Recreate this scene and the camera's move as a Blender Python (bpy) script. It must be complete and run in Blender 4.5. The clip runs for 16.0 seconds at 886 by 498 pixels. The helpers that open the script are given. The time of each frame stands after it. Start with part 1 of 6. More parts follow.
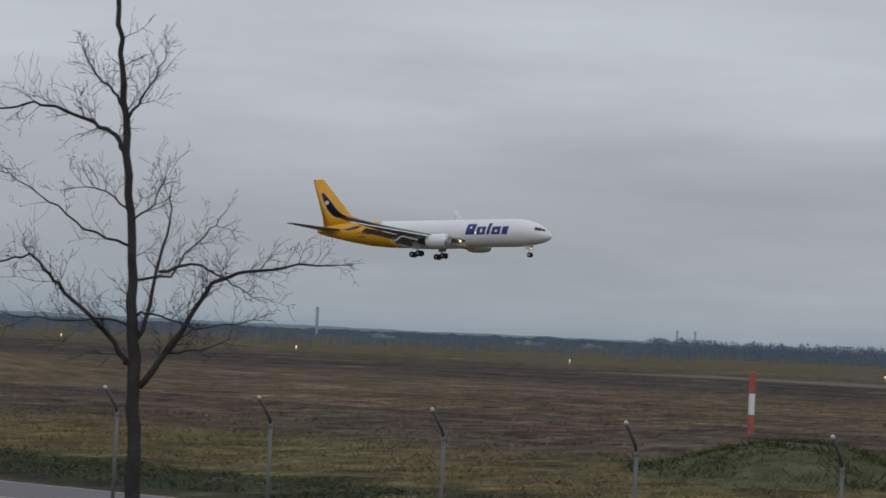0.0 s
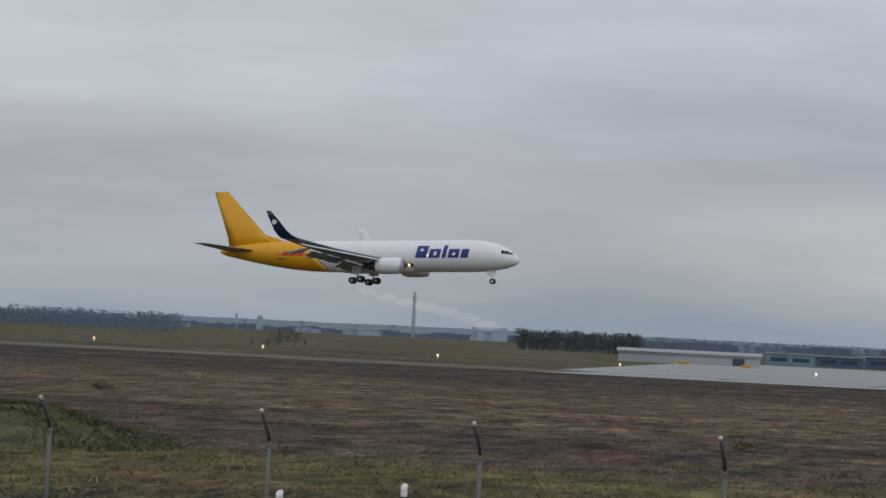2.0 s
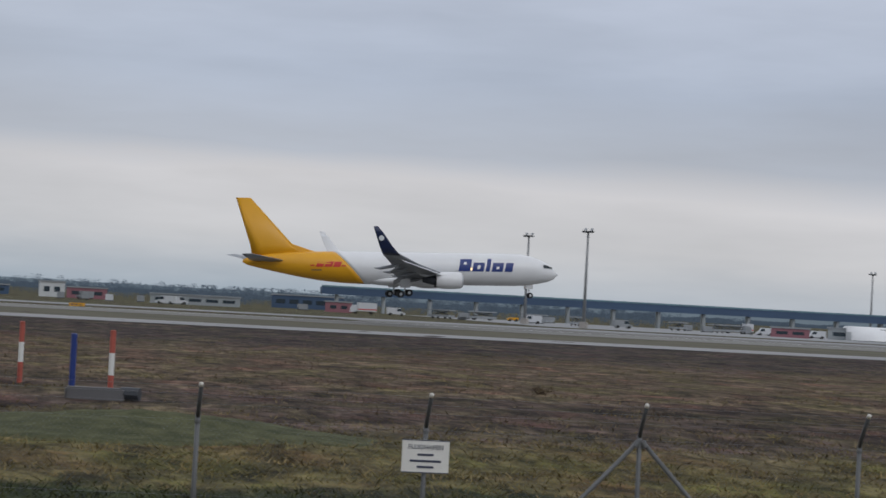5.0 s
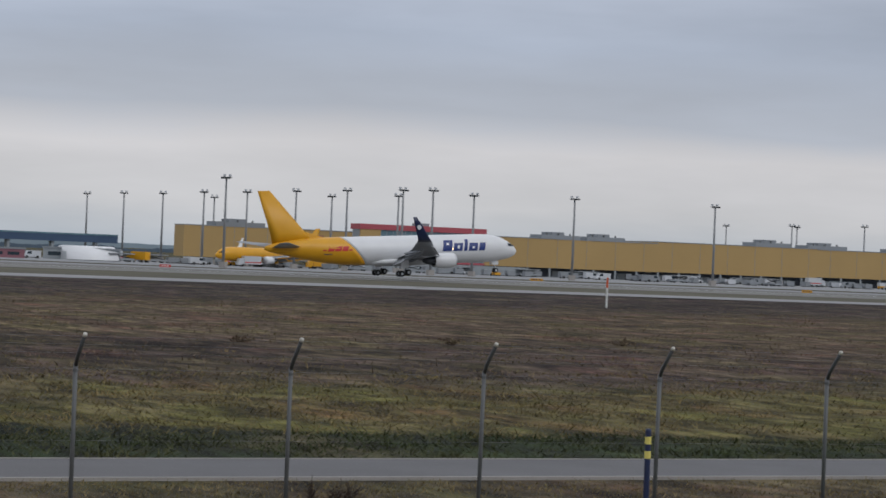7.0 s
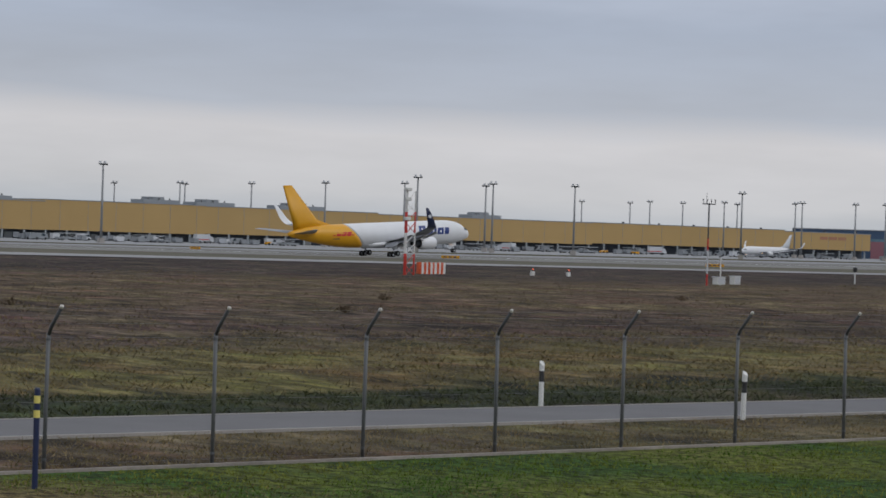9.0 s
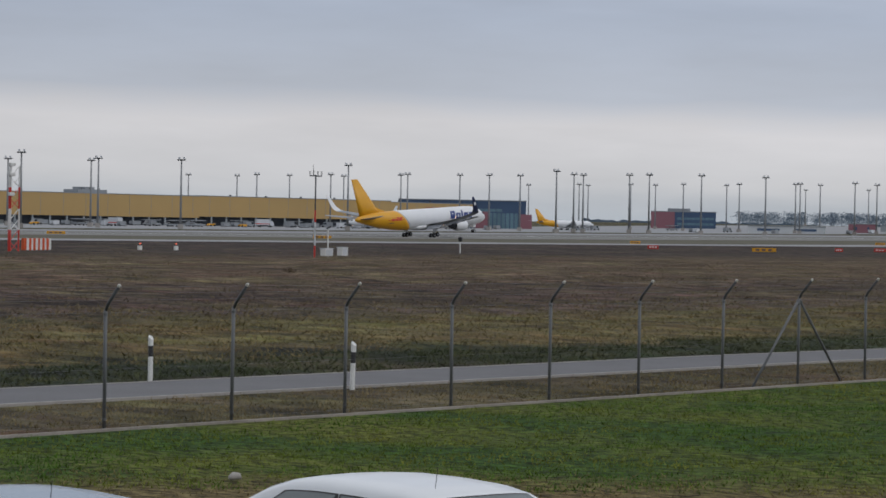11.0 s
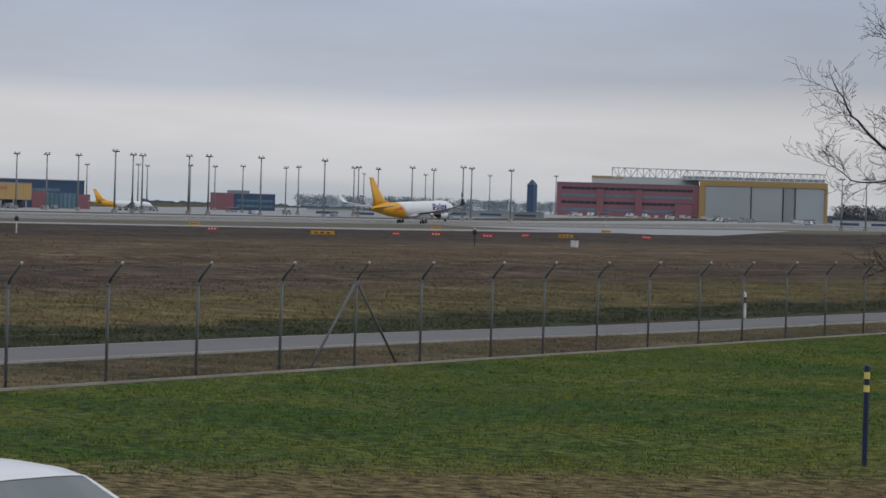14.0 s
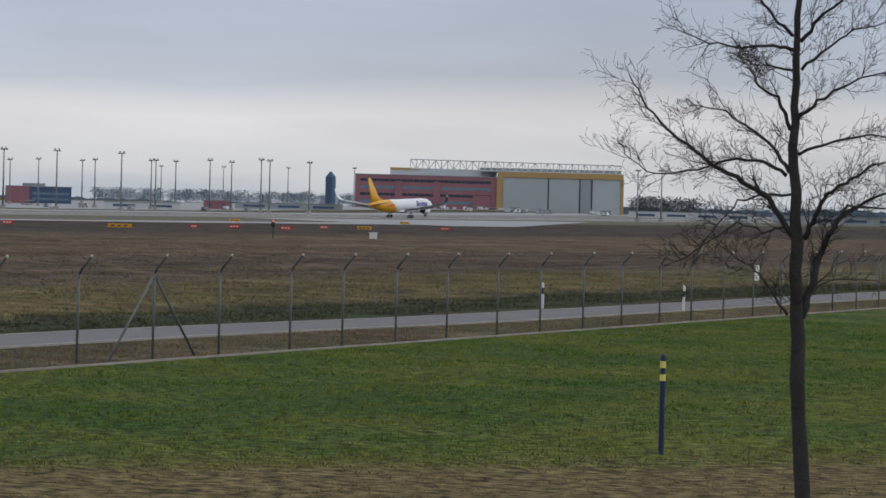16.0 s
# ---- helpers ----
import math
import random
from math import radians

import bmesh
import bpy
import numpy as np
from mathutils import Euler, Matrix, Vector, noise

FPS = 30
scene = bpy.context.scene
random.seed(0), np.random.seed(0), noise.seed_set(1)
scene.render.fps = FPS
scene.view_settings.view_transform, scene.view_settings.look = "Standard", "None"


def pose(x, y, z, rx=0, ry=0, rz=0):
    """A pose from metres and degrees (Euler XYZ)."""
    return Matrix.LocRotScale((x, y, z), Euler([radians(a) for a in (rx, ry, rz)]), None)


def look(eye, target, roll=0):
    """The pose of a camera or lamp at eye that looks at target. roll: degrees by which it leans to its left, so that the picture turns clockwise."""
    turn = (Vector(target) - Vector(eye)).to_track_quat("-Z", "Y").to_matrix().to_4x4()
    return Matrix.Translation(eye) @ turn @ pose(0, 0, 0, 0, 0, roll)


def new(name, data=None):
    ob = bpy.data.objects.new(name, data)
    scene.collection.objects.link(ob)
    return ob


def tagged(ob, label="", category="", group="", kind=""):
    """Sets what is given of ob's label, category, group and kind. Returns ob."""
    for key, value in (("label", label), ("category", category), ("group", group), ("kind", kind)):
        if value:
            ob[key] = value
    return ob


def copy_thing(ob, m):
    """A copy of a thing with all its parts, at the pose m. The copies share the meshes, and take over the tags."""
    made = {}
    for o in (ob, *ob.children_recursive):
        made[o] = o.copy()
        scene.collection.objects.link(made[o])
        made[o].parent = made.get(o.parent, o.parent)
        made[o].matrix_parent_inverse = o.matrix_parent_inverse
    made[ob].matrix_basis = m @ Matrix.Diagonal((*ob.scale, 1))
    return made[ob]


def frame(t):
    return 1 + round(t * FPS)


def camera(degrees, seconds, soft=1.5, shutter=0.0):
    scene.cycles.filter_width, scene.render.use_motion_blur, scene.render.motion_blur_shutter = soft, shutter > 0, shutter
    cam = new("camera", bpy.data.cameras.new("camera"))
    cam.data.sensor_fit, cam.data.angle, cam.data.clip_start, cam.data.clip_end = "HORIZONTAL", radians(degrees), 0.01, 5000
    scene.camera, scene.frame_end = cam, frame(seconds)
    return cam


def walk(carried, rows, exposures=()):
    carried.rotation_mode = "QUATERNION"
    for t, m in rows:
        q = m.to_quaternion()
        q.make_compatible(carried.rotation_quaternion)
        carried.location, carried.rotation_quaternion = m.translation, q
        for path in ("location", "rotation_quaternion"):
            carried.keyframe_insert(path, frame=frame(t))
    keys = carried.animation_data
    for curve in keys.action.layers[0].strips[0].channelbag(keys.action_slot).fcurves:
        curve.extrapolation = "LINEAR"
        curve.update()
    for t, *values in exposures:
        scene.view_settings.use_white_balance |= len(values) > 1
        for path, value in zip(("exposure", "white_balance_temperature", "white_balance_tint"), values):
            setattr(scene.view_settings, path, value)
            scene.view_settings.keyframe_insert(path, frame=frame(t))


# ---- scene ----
EYE = Vector((0, 0, 3.6))


def aim(heading, tilt, roll):
    """A pose at the viewer's spot: degrees clockwise from +y, upwards, and the lean."""
    a, b = radians(heading), radians(tilt)
    return look(EYE, EYE + Vector((math.sin(a) * math.cos(b), math.cos(a) * math.cos(b), math.sin(b))), roll)


cam = camera(19.645, 16.0, soft=1.6, shutter=0.1)
walk(cam, [
    (0.0, aim(-36.660, 1.967, 2.723)),
    (0.5, aim(-32.341, 2.082, 2.711)),
    (1.0, aim(-28.426, 2.115, 2.648)),
    (1.5, aim(-24.057, 2.027, 2.602)),
    (2.0, aim(-19.079, 1.935, 2.796)),
    (2.5, aim(-14.918, 1.847, 3.041)),
    (3.0, aim(-10.151, 1.665, 3.177)),
    (3.5, aim(-5.452, 1.505, 3.443)),
    (3.7, aim(-3.693, 1.431, 3.435)),
    (5.8, aim(16.625, 0.911, 2.951)),
    (6.0, aim(18.414, 0.856, 2.927)),
    (6.5, aim(22.998, 0.571, 2.560)),
    (7.0, aim(26.475, 0.293, 2.295)),
    (7.5, aim(29.641, 0.118, 2.281)),
    (8.0, aim(33.267, 0.031, 2.176)),
    (8.5, aim(36.830, -0.079, 2.043)),
    (9.0, aim(40.128, -0.180, 1.828)),
    (9.5, aim(42.504, -0.269, 1.542)),
    (9.7, aim(43.452, -0.307, 1.372)),
    (11.8, aim(52.094, -0.660, 1.048)),
    (12.0, aim(52.902, -0.669, 1.020)),
    (12.5, aim(54.446, -0.680, 1.050)),
    (13.0, aim(55.975, -0.705, 1.162)),
    (13.5, aim(57.287, -0.729, 1.389)),
    (14.0, aim(58.764, -0.746, 1.712)),
    (14.5, aim(60.114, -0.779, 1.794)),
    (15.0, aim(61.328, -0.791, 1.778)),
    (15.5, aim(62.174, -0.809, 1.656)),
    (16.0, aim(63.272, -0.801, 1.492)),
], exposures=[(0.0, -0.12), (2.0, -0.03), (3.7, 0.0), (9.0, 0.0), (12.5, 0.0), (14.0, 0.0), (16.0, 0.15)])

# ---- light ----
SUN_AZ, SUN_EL = radians(150), radians(38)
world = bpy.data.worlds.new("overcast")
scene.world = world
world.use_nodes = True
wn, wl = world.node_tree.nodes, world.node_tree.links
wn.clear()


def wnode(kind, **values):
    n = wn.new(kind)
    for k, v in values.items():
        n.inputs[k].default_value = v
    return n


def wmath(op, a, b=0.0, c=0.0):
    n = wn.new("ShaderNodeMath")
    n.operation = op
    for i, v in enumerate((a, b, c)):
        if isinstance(v, (int, float)):
            n.inputs[i].default_value = v
        else:
            wl.new(v, n.inputs[i])
    return n.outputs[0]


sky = wn.new("ShaderNodeTexSky")
sky.sky_type, sky.sun_disc, sky.sun_elevation, sky.sun_rotation = "NISHITA", False, SUN_EL, SUN_AZ
way = wn.new("ShaderNodeTexCoord").outputs["Generated"]
axes = wn.new("ShaderNodeSeparateXYZ")
wl.new(way, axes.inputs[0])
height = axes.outputs["Z"]
# streaks of the cloud sheet, long sideways and thin in height
stretch = wn.new("ShaderNodeVectorMath")
stretch.operation = "MULTIPLY"
stretch.inputs[1].default_value = (4.5, 4.5, 26.0)
wl.new(way, stretch.inputs[0])
streak = wnode("ShaderNodeTexNoise", Scale=1.0, Detail=5.0, Roughness=0.55)
wl.new(stretch.outputs[0], streak.inputs["Vector"])
broad = wnode("ShaderNodeTexNoise", Scale=1.3, Detail=2.0)
wl.new(way, broad.inputs["Vector"])
# the lower rim of the dark sheet wanders between two and four degrees up
rim = wmath("ADD", wmath("ADD", height, wmath("MULTIPLY", wmath("SUBTRACT", streak.outputs[0], 0.5), 0.030)),
            wmath("MULTIPLY", axes.outputs["X"], 0.013))
bands = wn.new("ShaderNodeValToRGB")
bands.color_ramp.elements[0].position, bands.color_ramp.elements[0].color = 0.0, (0.335, 0.40, 0.47, 1)
bands.color_ramp.elements[1].position, bands.color_ramp.elements[1].color = 1.0, (0.70, 0.73, 0.79, 1)
for at, colour in ((0.010, (0.41, 0.45, 0.50)), (0.026, (0.525, 0.53, 0.55)), (0.052, (0.56, 0.555, 0.575)),
                   (0.062, (0.41, 0.44, 0.50)), (0.095, (0.362, 0.408, 0.497)), (0.14, (0.445, 0.49, 0.59)), (0.40, (0.60, 0.63, 0.69))):
    bands.color_ramp.elements.new(at).color = (*colour, 1)
wl.new(rim, bands.inputs[0])
west = wn.new("ShaderNodeValToRGB")
west.color_ramp.elements[0].position, west.color_ramp.elements[0].color = 0.0, (0.27, 0.33, 0.39, 1)
west.color_ramp.elements[1].position, west.color_ramp.elements[1].color = 1.0, (0.70, 0.73, 0.79, 1)
for at, colour in ((0.012, (0.325, 0.365, 0.41)), (0.035, (0.375, 0.40, 0.44)), (0.07, (0.40, 0.425, 0.475)), (0.12, (0.50, 0.53, 0.58)), (0.40, (0.60, 0.63, 0.69))):
    west.color_ramp.elements.new(at).color = (*colour, 1)
wl.new(wmath("ADD", height, wmath("MULTIPLY", wmath("SUBTRACT", streak.outputs[0], 0.5), 0.05)), west.inputs[0])
turn = wn.new("ShaderNodeMapRange")
turn.interpolation_type = "SMOOTHSTEP"
turn.inputs[1].default_value, turn.inputs[2].default_value = -0.42, 0.12
wl.new(axes.outputs["X"], turn.inputs[0])
both = wn.new("ShaderNodeMix")
both.data_type = "RGBA"
wl.new(turn.outputs[0], both.inputs[0]), wl.new(west.outputs[0], both.inputs[6]), wl.new(bands.outputs[0], both.inputs[7])
mottle = wn.new("ShaderNodeMix")
mottle.data_type, mottle.blend_type = "RGBA", "MULTIPLY"
mottle.inputs[0].default_value = 1.0
tone = wmath("MULTIPLY_ADD", broad.outputs[0], 0.42, 0.79)
fine = wmath("MULTIPLY_ADD", streak.outputs[0], 0.55, 0.725)
grey = wn.new("ShaderNodeCombineColor")
for i in range(3):
    wl.new(wmath("MULTIPLY", tone, fine), grey.inputs[i])
wl.new(both.outputs[2], mottle.inputs[6])
wl.new(grey.outputs[0], mottle.inputs[7])
clear = wnode("ShaderNodeBackground", Strength=0.05)
wl.new(sky.outputs[0], clear.inputs[0])
cloud = wnode("ShaderNodeBackground", Strength=1.06)
wl.new(mottle.outputs[2], cloud.inputs[0])
cover = wnode("ShaderNodeMixShader")
cover.inputs[0].default_value = 0.96
wl.new(clear.outputs[0], cover.inputs[1])
wl.new(cloud.outputs[0], cover.inputs[2])
wl.new(cover.outputs[0], wn.new("ShaderNodeOutputWorld").inputs[0])

sun = new("sun", bpy.data.lights.new("sun", "SUN"))
sun.data.energy, sun.data.angle, sun.data.color = 0.5, radians(25), (1.0, 0.96, 0.9)
sun.matrix_world = look((0, 0, 60), Vector((0, 0, 60)) - Vector((math.sin(SUN_AZ) * math.cos(SUN_EL), math.cos(SUN_AZ) * math.cos(SUN_EL), math.sin(SUN_EL))))

# ---- materials ----


def material(name, colour, rough=0.7, metal=0.0, vary=0.12, scale=3.0, fine=40.0, bump=0.15, stain=None, glow=None):
    """A plain surface with grain at two scales, a little relief and, if asked for, stains of a second colour."""
    m = bpy.data.materials.new(name)
    m.use_nodes = True
    n, l = m.node_tree.nodes, m.node_tree.links
    b = n["Principled BSDF"]
    b.inputs["Roughness"].default_value, b.inputs["Metallic"].default_value = rough, metal
    if rough > 0.88:
        b.inputs["Specular IOR Level"].default_value = 0.12
    co = n.new("ShaderNodeTexCoord").outputs["Object"]
    big, small = n.new("ShaderNodeTexNoise"), n.new("ShaderNodeTexNoise")
    big.inputs["Scale"].default_value, big.inputs["Detail"].default_value = scale, 4
    small.inputs["Scale"].default_value, small.inputs["Detail"].default_value = fine, 3
    l.new(co, big.inputs["Vector"]), l.new(co, small.inputs["Vector"])
    mix = n.new("ShaderNodeMix")
    mix.data_type = "RGBA"
    mix.inputs[6].default_value = (*[c * (1 - vary) for c in colour], 1)
    mix.inputs[7].default_value = (*[min(1, c * (1 + vary)) for c in (colour if stain is None else stain)], 1)
    add = n.new("ShaderNodeMath")
    add.operation = "MULTIPLY_ADD"
    add.inputs[1].default_value, add.inputs[2].default_value = 0.45, 0.0
    l.new(small.outputs[0], add.inputs[0])
    sums = n.new("ShaderNodeMath")
    sums.operation = "MULTIPLY_ADD"
    sums.inputs[1].default_value = 0.9
    sums.use_clamp = True
    l.new(big.outputs[0], sums.inputs[0]), l.new(add.outputs[0], sums.inputs[2])
    half = n.new("ShaderNodeMapRange")
    half.inputs[1].default_value, half.inputs[2].default_value = 0.38, 0.95
    l.new(sums.outputs[0], half.inputs[0])
    l.new(half.outputs[0], mix.inputs[0])
    l.new(mix.outputs[2], b.inputs["Base Color"])
    if bump:
        bm_ = n.new("ShaderNodeBump")
        bm_.inputs["Strength"].default_value, bm_.inputs["Distance"].default_value = bump, 0.02
        l.new(small.outputs[0], bm_.inputs["Height"]), l.new(bm_.outputs[0], b.inputs["Normal"])
    if glow:
        b.inputs["Emission Color"].default_value, b.inputs["Emission Strength"].default_value = (*glow[:3], 1), glow[3]
    return m


def ground_material():
    """Grass and heath in belts along the fence: lawn, verge, bank, dry meadow, heath, each broken up at three scales."""
    m = bpy.data.materials.new("field_grass")
    m.use_nodes = True
    n, l = m.node_tree.nodes, m.node_tree.links
    b = n["Principled BSDF"]
    b.inputs["Roughness"].default_value = 0.95
    b.inputs["Specular IOR Level"].default_value = 0.1

    def calc(op, a, c=0.0, d=0.0):
        q = n.new("ShaderNodeMath")
        q.operation = op
        for i, v in enumerate((a, c, d)):
            if isinstance(v, (int, float)):
                q.inputs[i].default_value = v
            else:
                l.new(v, q.inputs[i])
        return q.outputs[0]

    def cloudy(scale, detail=4.0, flat=(1, 1, 1), rough=0.55):
        v = n.new("ShaderNodeVectorMath")
        v.operation = "MULTIPLY"
        v.inputs[1].default_value = flat
        l.new(co, v.inputs[0])
        t = n.new("ShaderNodeTexNoise")
        t.inputs["Scale"].default_value, t.inputs["Detail"].default_value, t.inputs["Roughness"].default_value = scale, detail, rough
        l.new(v.outputs[0], t.inputs["Vector"])
        return t.outputs[0]

    def ramp(value, stops):
        r = n.new("ShaderNodeValToRGB")
        e = r.color_ramp.elements
        e[0].position, e[0].color = stops[0][0], (*stops[0][1], 1)
        e[1].position, e[1].color = stops[-1][0], (*stops[-1][1], 1)
        for at, colour in stops[1:-1]:
            e.new(at).color = (*colour, 1)
        l.new(value, r.inputs[0])
        return r.outputs[0]

    def blend(kind, k, a, c):
        q = n.new("ShaderNodeMix")
        q.data_type, q.blend_type = "RGBA", kind
        for i, v in ((0, k), (6, a), (7, c)):
            if isinstance(v, (int, float)):
                q.inputs[i].default_value = v
            elif isinstance(v, tuple):
                q.inputs[i].default_value = (*v, 1)
            else:
                l.new(v, q.inputs[i])
        return q.outputs[2]

    co = n.new("ShaderNodeTexCoord").outputs["Object"]
    s = n.new("ShaderNodeSeparateXYZ")
    l.new(co, s.inputs[0])
    x, y = s.outputs["X"], s.outputs["Y"]
    patch, tuft, blade = cloudy(0.05, 5, (1, 1.6, 1)), cloudy(0.6, 6, (1, 0.42, 1), 0.62), cloudy(2.0, 7, (1, 0.36, 1), 0.72)
    hue, sward = cloudy(0.26, 6, (1, 0.4, 1), 0.65), cloudy(5.0, 6, (1, 0.6, 1), 0.72)
    wob = calc("MULTIPLY_ADD", patch, 0.9, calc("MULTIPLY_ADD", tuft, 0.5, -0.70))
    depth = calc("MAXIMUM", y, 30.0)
    where = calc("ADD", calc("DIVIDE", calc("LOGARITHM", calc("DIVIDE", depth, 30.0), 2.0), 4.0), calc("MULTIPLY", wob, 0.13))
    field = ramp(where, [
        (0.00, VERGE), (0.108, VERGE), (0.118, BANK), (0.165, BANK), (0.185, MEADOW), (0.275, MEADOW), (0.31, HEATH), (0.42, HEATH),
        (0.47, SEDGE), (0.63, SEDGE), (0.68, DARK_HEATH), (0.86, DARK_HEATH), (0.93, FAR_GRASS), (1.0, FAR_GRASS)])
    far_west = n.new("ShaderNodeMapRange")
    far_west.inputs[1].default_value, far_west.inputs[2].default_value, far_west.inputs[3].default_value, far_west.inputs[4].default_value = -110.0, -20.0, 1.0, 0.0
    l.new(calc("MULTIPLY_ADD", wob, 120.0, x), far_west.inputs[0])
    beyond = n.new("ShaderNodeMapRange")
    beyond.inputs[1].default_value, beyond.inputs[2].default_value = 250.0, 400.0
    l.new(calc("MULTIPLY_ADD", wob, 160.0, y), beyond.inputs[0])
    field = blend("MIX", calc("MULTIPLY", far_west.outputs[0], beyond.outputs[0]), field, OLIVE)
    # belts broken by olive grass and by reddish dead stalks
    olive = blend("MIX", ramp(hue, [(0.50, (0, 0, 0)), (0.60, (0.75, 0.75, 0.75))]), field, blend("MULTIPLY", 1.0, field, (1.05, 1.22, 0.75)))
    field = blend("MIX", ramp(hue, [(0.36, (0.8, 0.8, 0.8)), (0.47, (0, 0, 0))]), olive, blend("MULTIPLY", 1.0, field, (1.25, 0.86, 0.85)))
    clump = cloudy(0.18, 6, (1, 0.4, 1), 0.65)
    straw = blend("MIX", ramp(clump, [(0.53, (0, 0, 0)), (0.66, (0.7, 0.7, 0.7))]), field, STRAW)
    field = blend("MIX", ramp(clump, [(0.34, (0.75, 0.75, 0.75)), (0.45, (0, 0, 0))]), straw, blend("MULTIPLY", 1.0, field, (0.6, 0.6, 0.62)))
    # lawn this side of the fence with yellowed places, and its dry worn edge
    side = calc("MULTIPLY_ADD", x, 0.70, calc("MULTIPLY", y, 0.71))
    worn = n.new("ShaderNodeMapRange")
    worn.inputs[1].default_value, worn.inputs[2].default_value = 33.6, 36.6
    l.new(calc("MULTIPLY_ADD", wob, 7.0, calc("MULTIPLY_ADD", sward, 5.0, calc("SUBTRACT", side, 2.5))), worn.inputs[0])
    green = blend("MIX", ramp(hue, [(0.40, (0, 0, 0)), (0.62, (1, 1, 1))]), LAWN, LAWN_LIGHT)
    lawn = blend("MIX", worn.outputs[0], DRY, green)
    near = calc("LESS_THAN", y, 32.7)
    base = blend("MIX", near, field, lawn)
    tone = calc("MULTIPLY", calc("MAXIMUM", calc("MULTIPLY_ADD", tuft, 4.6, -1.34), 0.34), calc("MAXIMUM", calc("MULTIPLY_ADD", blade, 4.4, -1.26), 0.35))
    tone = calc("MULTIPLY", tone, calc("MAXIMUM", calc("MULTIPLY_ADD", patch, 2.4, -0.14), 0.5))
    calm = n.new("ShaderNodeMix")
    l.new(near, calm.inputs[0]), l.new(tone, calm.inputs[2])
    l.new(calc("MAXIMUM", calc("MULTIPLY_ADD", sward, 7.0, -2.6), 0.22), calm.inputs[3])
    tone = calm.outputs[0]
    g = n.new("ShaderNodeCombineColor")
    for i in range(3):
        l.new(tone, g.inputs[i])
    l.new(blend("MULTIPLY", 1.0, base, g.outputs[0]), b.inputs["Base Color"])
    rel = n.new("ShaderNodeBump")
    rel.inputs["Strength"].default_value, rel.inputs["Distance"].default_value = 0.7, 0.25
    l.new(calc("ADD", calc("MULTIPLY", tuft, 1.5), calc("MULTIPLY", blade, 0.4)), rel.inputs["Height"])
    l.new(rel.outputs[0], b.inputs["Normal"])
    return m


OLIVE = (0.086, 0.076, 0.046)
STRAW = (0.115, 0.092, 0.052)
VERGE, BANK, MEADOW, HEATH = (0.074, 0.060, 0.038), (0.022, 0.030, 0.015), (0.094, 0.078, 0.034), (0.064, 0.046, 0.038)
SEDGE, DARK_HEATH, FAR_GRASS = (0.094, 0.068, 0.047), (0.046, 0.035, 0.033), (0.078, 0.072, 0.044)
LAWN, LAWN_LIGHT, DRY = (0.033, 0.068, 0.013), (0.092, 0.104, 0.022), (0.124, 0.096, 0.044)
M_GROUND = ground_material()
M_MOUND = material("rough_grass", (0.044, 0.056, 0.026), 0.95, vary=0.45, scale=1.6, fine=9, bump=0.8, stain=(0.080, 0.082, 0.043))
M_ASPHALT = material("road_asphalt", (0.118, 0.116, 0.122), 0.85, vary=0.15, scale=0.5, fine=30)
M_RUNWAY = material("runway_concrete", (0.25, 0.25, 0.255), 0.8, vary=0.14, scale=0.03, fine=0.6)
M_WORN = material("worn_runway", (0.165, 0.160, 0.150), 0.85, vary=0.2, scale=0.03, fine=0.5)
M_STRIP = material("mown_strip", (0.098, 0.094, 0.072), 0.95, vary=0.22, scale=0.05, fine=0.6, bump=0.3, stain=(0.118, 0.108, 0.078))
M_APRON = material("apron_concrete", (0.25, 0.255, 0.265), 0.8, vary=0.12, scale=0.02, fine=0.5)
M_KERB = material("kerb_concrete", (0.34, 0.32, 0.30), 0.85, scale=1, fine=25)
M_STEEL = material("galvanised_steel", (0.125, 0.13, 0.135), 0.55, 0.35, vary=0.2, scale=2, fine=40)
M_ARM = material("dark_steel_arm", (0.07, 0.075, 0.08), 0.5, 0.4, vary=0.2)
M_CAP = material("pale_cap", (0.62, 0.60, 0.56), 0.6)
M_WIRE = material("wire", (0.20, 0.21, 0.22), 0.5, 0.6, bump=0)
M_WHITE = material("white_paint", (0.74, 0.75, 0.77), 0.35, vary=0.04, scale=0.4, fine=8, bump=0.02)
M_SILVER = material("light_grey_paint", (0.55, 0.57, 0.60), 0.4, vary=0.05, scale=0.5, fine=8, bump=0.02)
M_YELLOW = material("yellow_paint", (0.70, 0.34, 0.010), 0.38, vary=0.05, scale=0.3, fine=8, bump=0.02)
# Yellow is desaturated here to put distance haze into the cladding colour.
M_WALLYEL = material("yellow_cladding", (0.43, 0.285, 0.110), 0.6, vary=0.06, scale=0.05, fine=2)
M_BAND = material("dull_yellow_band", (0.55, 0.36, 0.06), 0.5, vary=0.08, scale=0.1, fine=2)
M_BLUE = material("blue_paint", (0.012, 0.035, 0.19), 0.4, vary=0.1, bump=0.02)
M_NAVY = material("navy_paint", (0.012, 0.022, 0.075), 0.4, vary=0.1, bump=0.02)
M_RED = material("red_paint", (0.55, 0.03, 0.02), 0.45, vary=0.1, bump=0.03)
# Red is muted towards purple, with distance haze put into it.
M_WALLRED = material("red_cladding", (0.27, 0.115, 0.14), 0.6, vary=0.1, scale=0.05, fine=2)
M_FADED = material("faded_red_paint", (0.38, 0.085, 0.06), 0.6, vary=0.25, scale=3, fine=20)
M_OFFICE = material("office_red", (0.40, 0.075, 0.095), 0.55, vary=0.1, scale=0.05, fine=2)
M_MARK = material("faded_sign_red", (0.36, 0.17, 0.10), 0.6, vary=0.1)
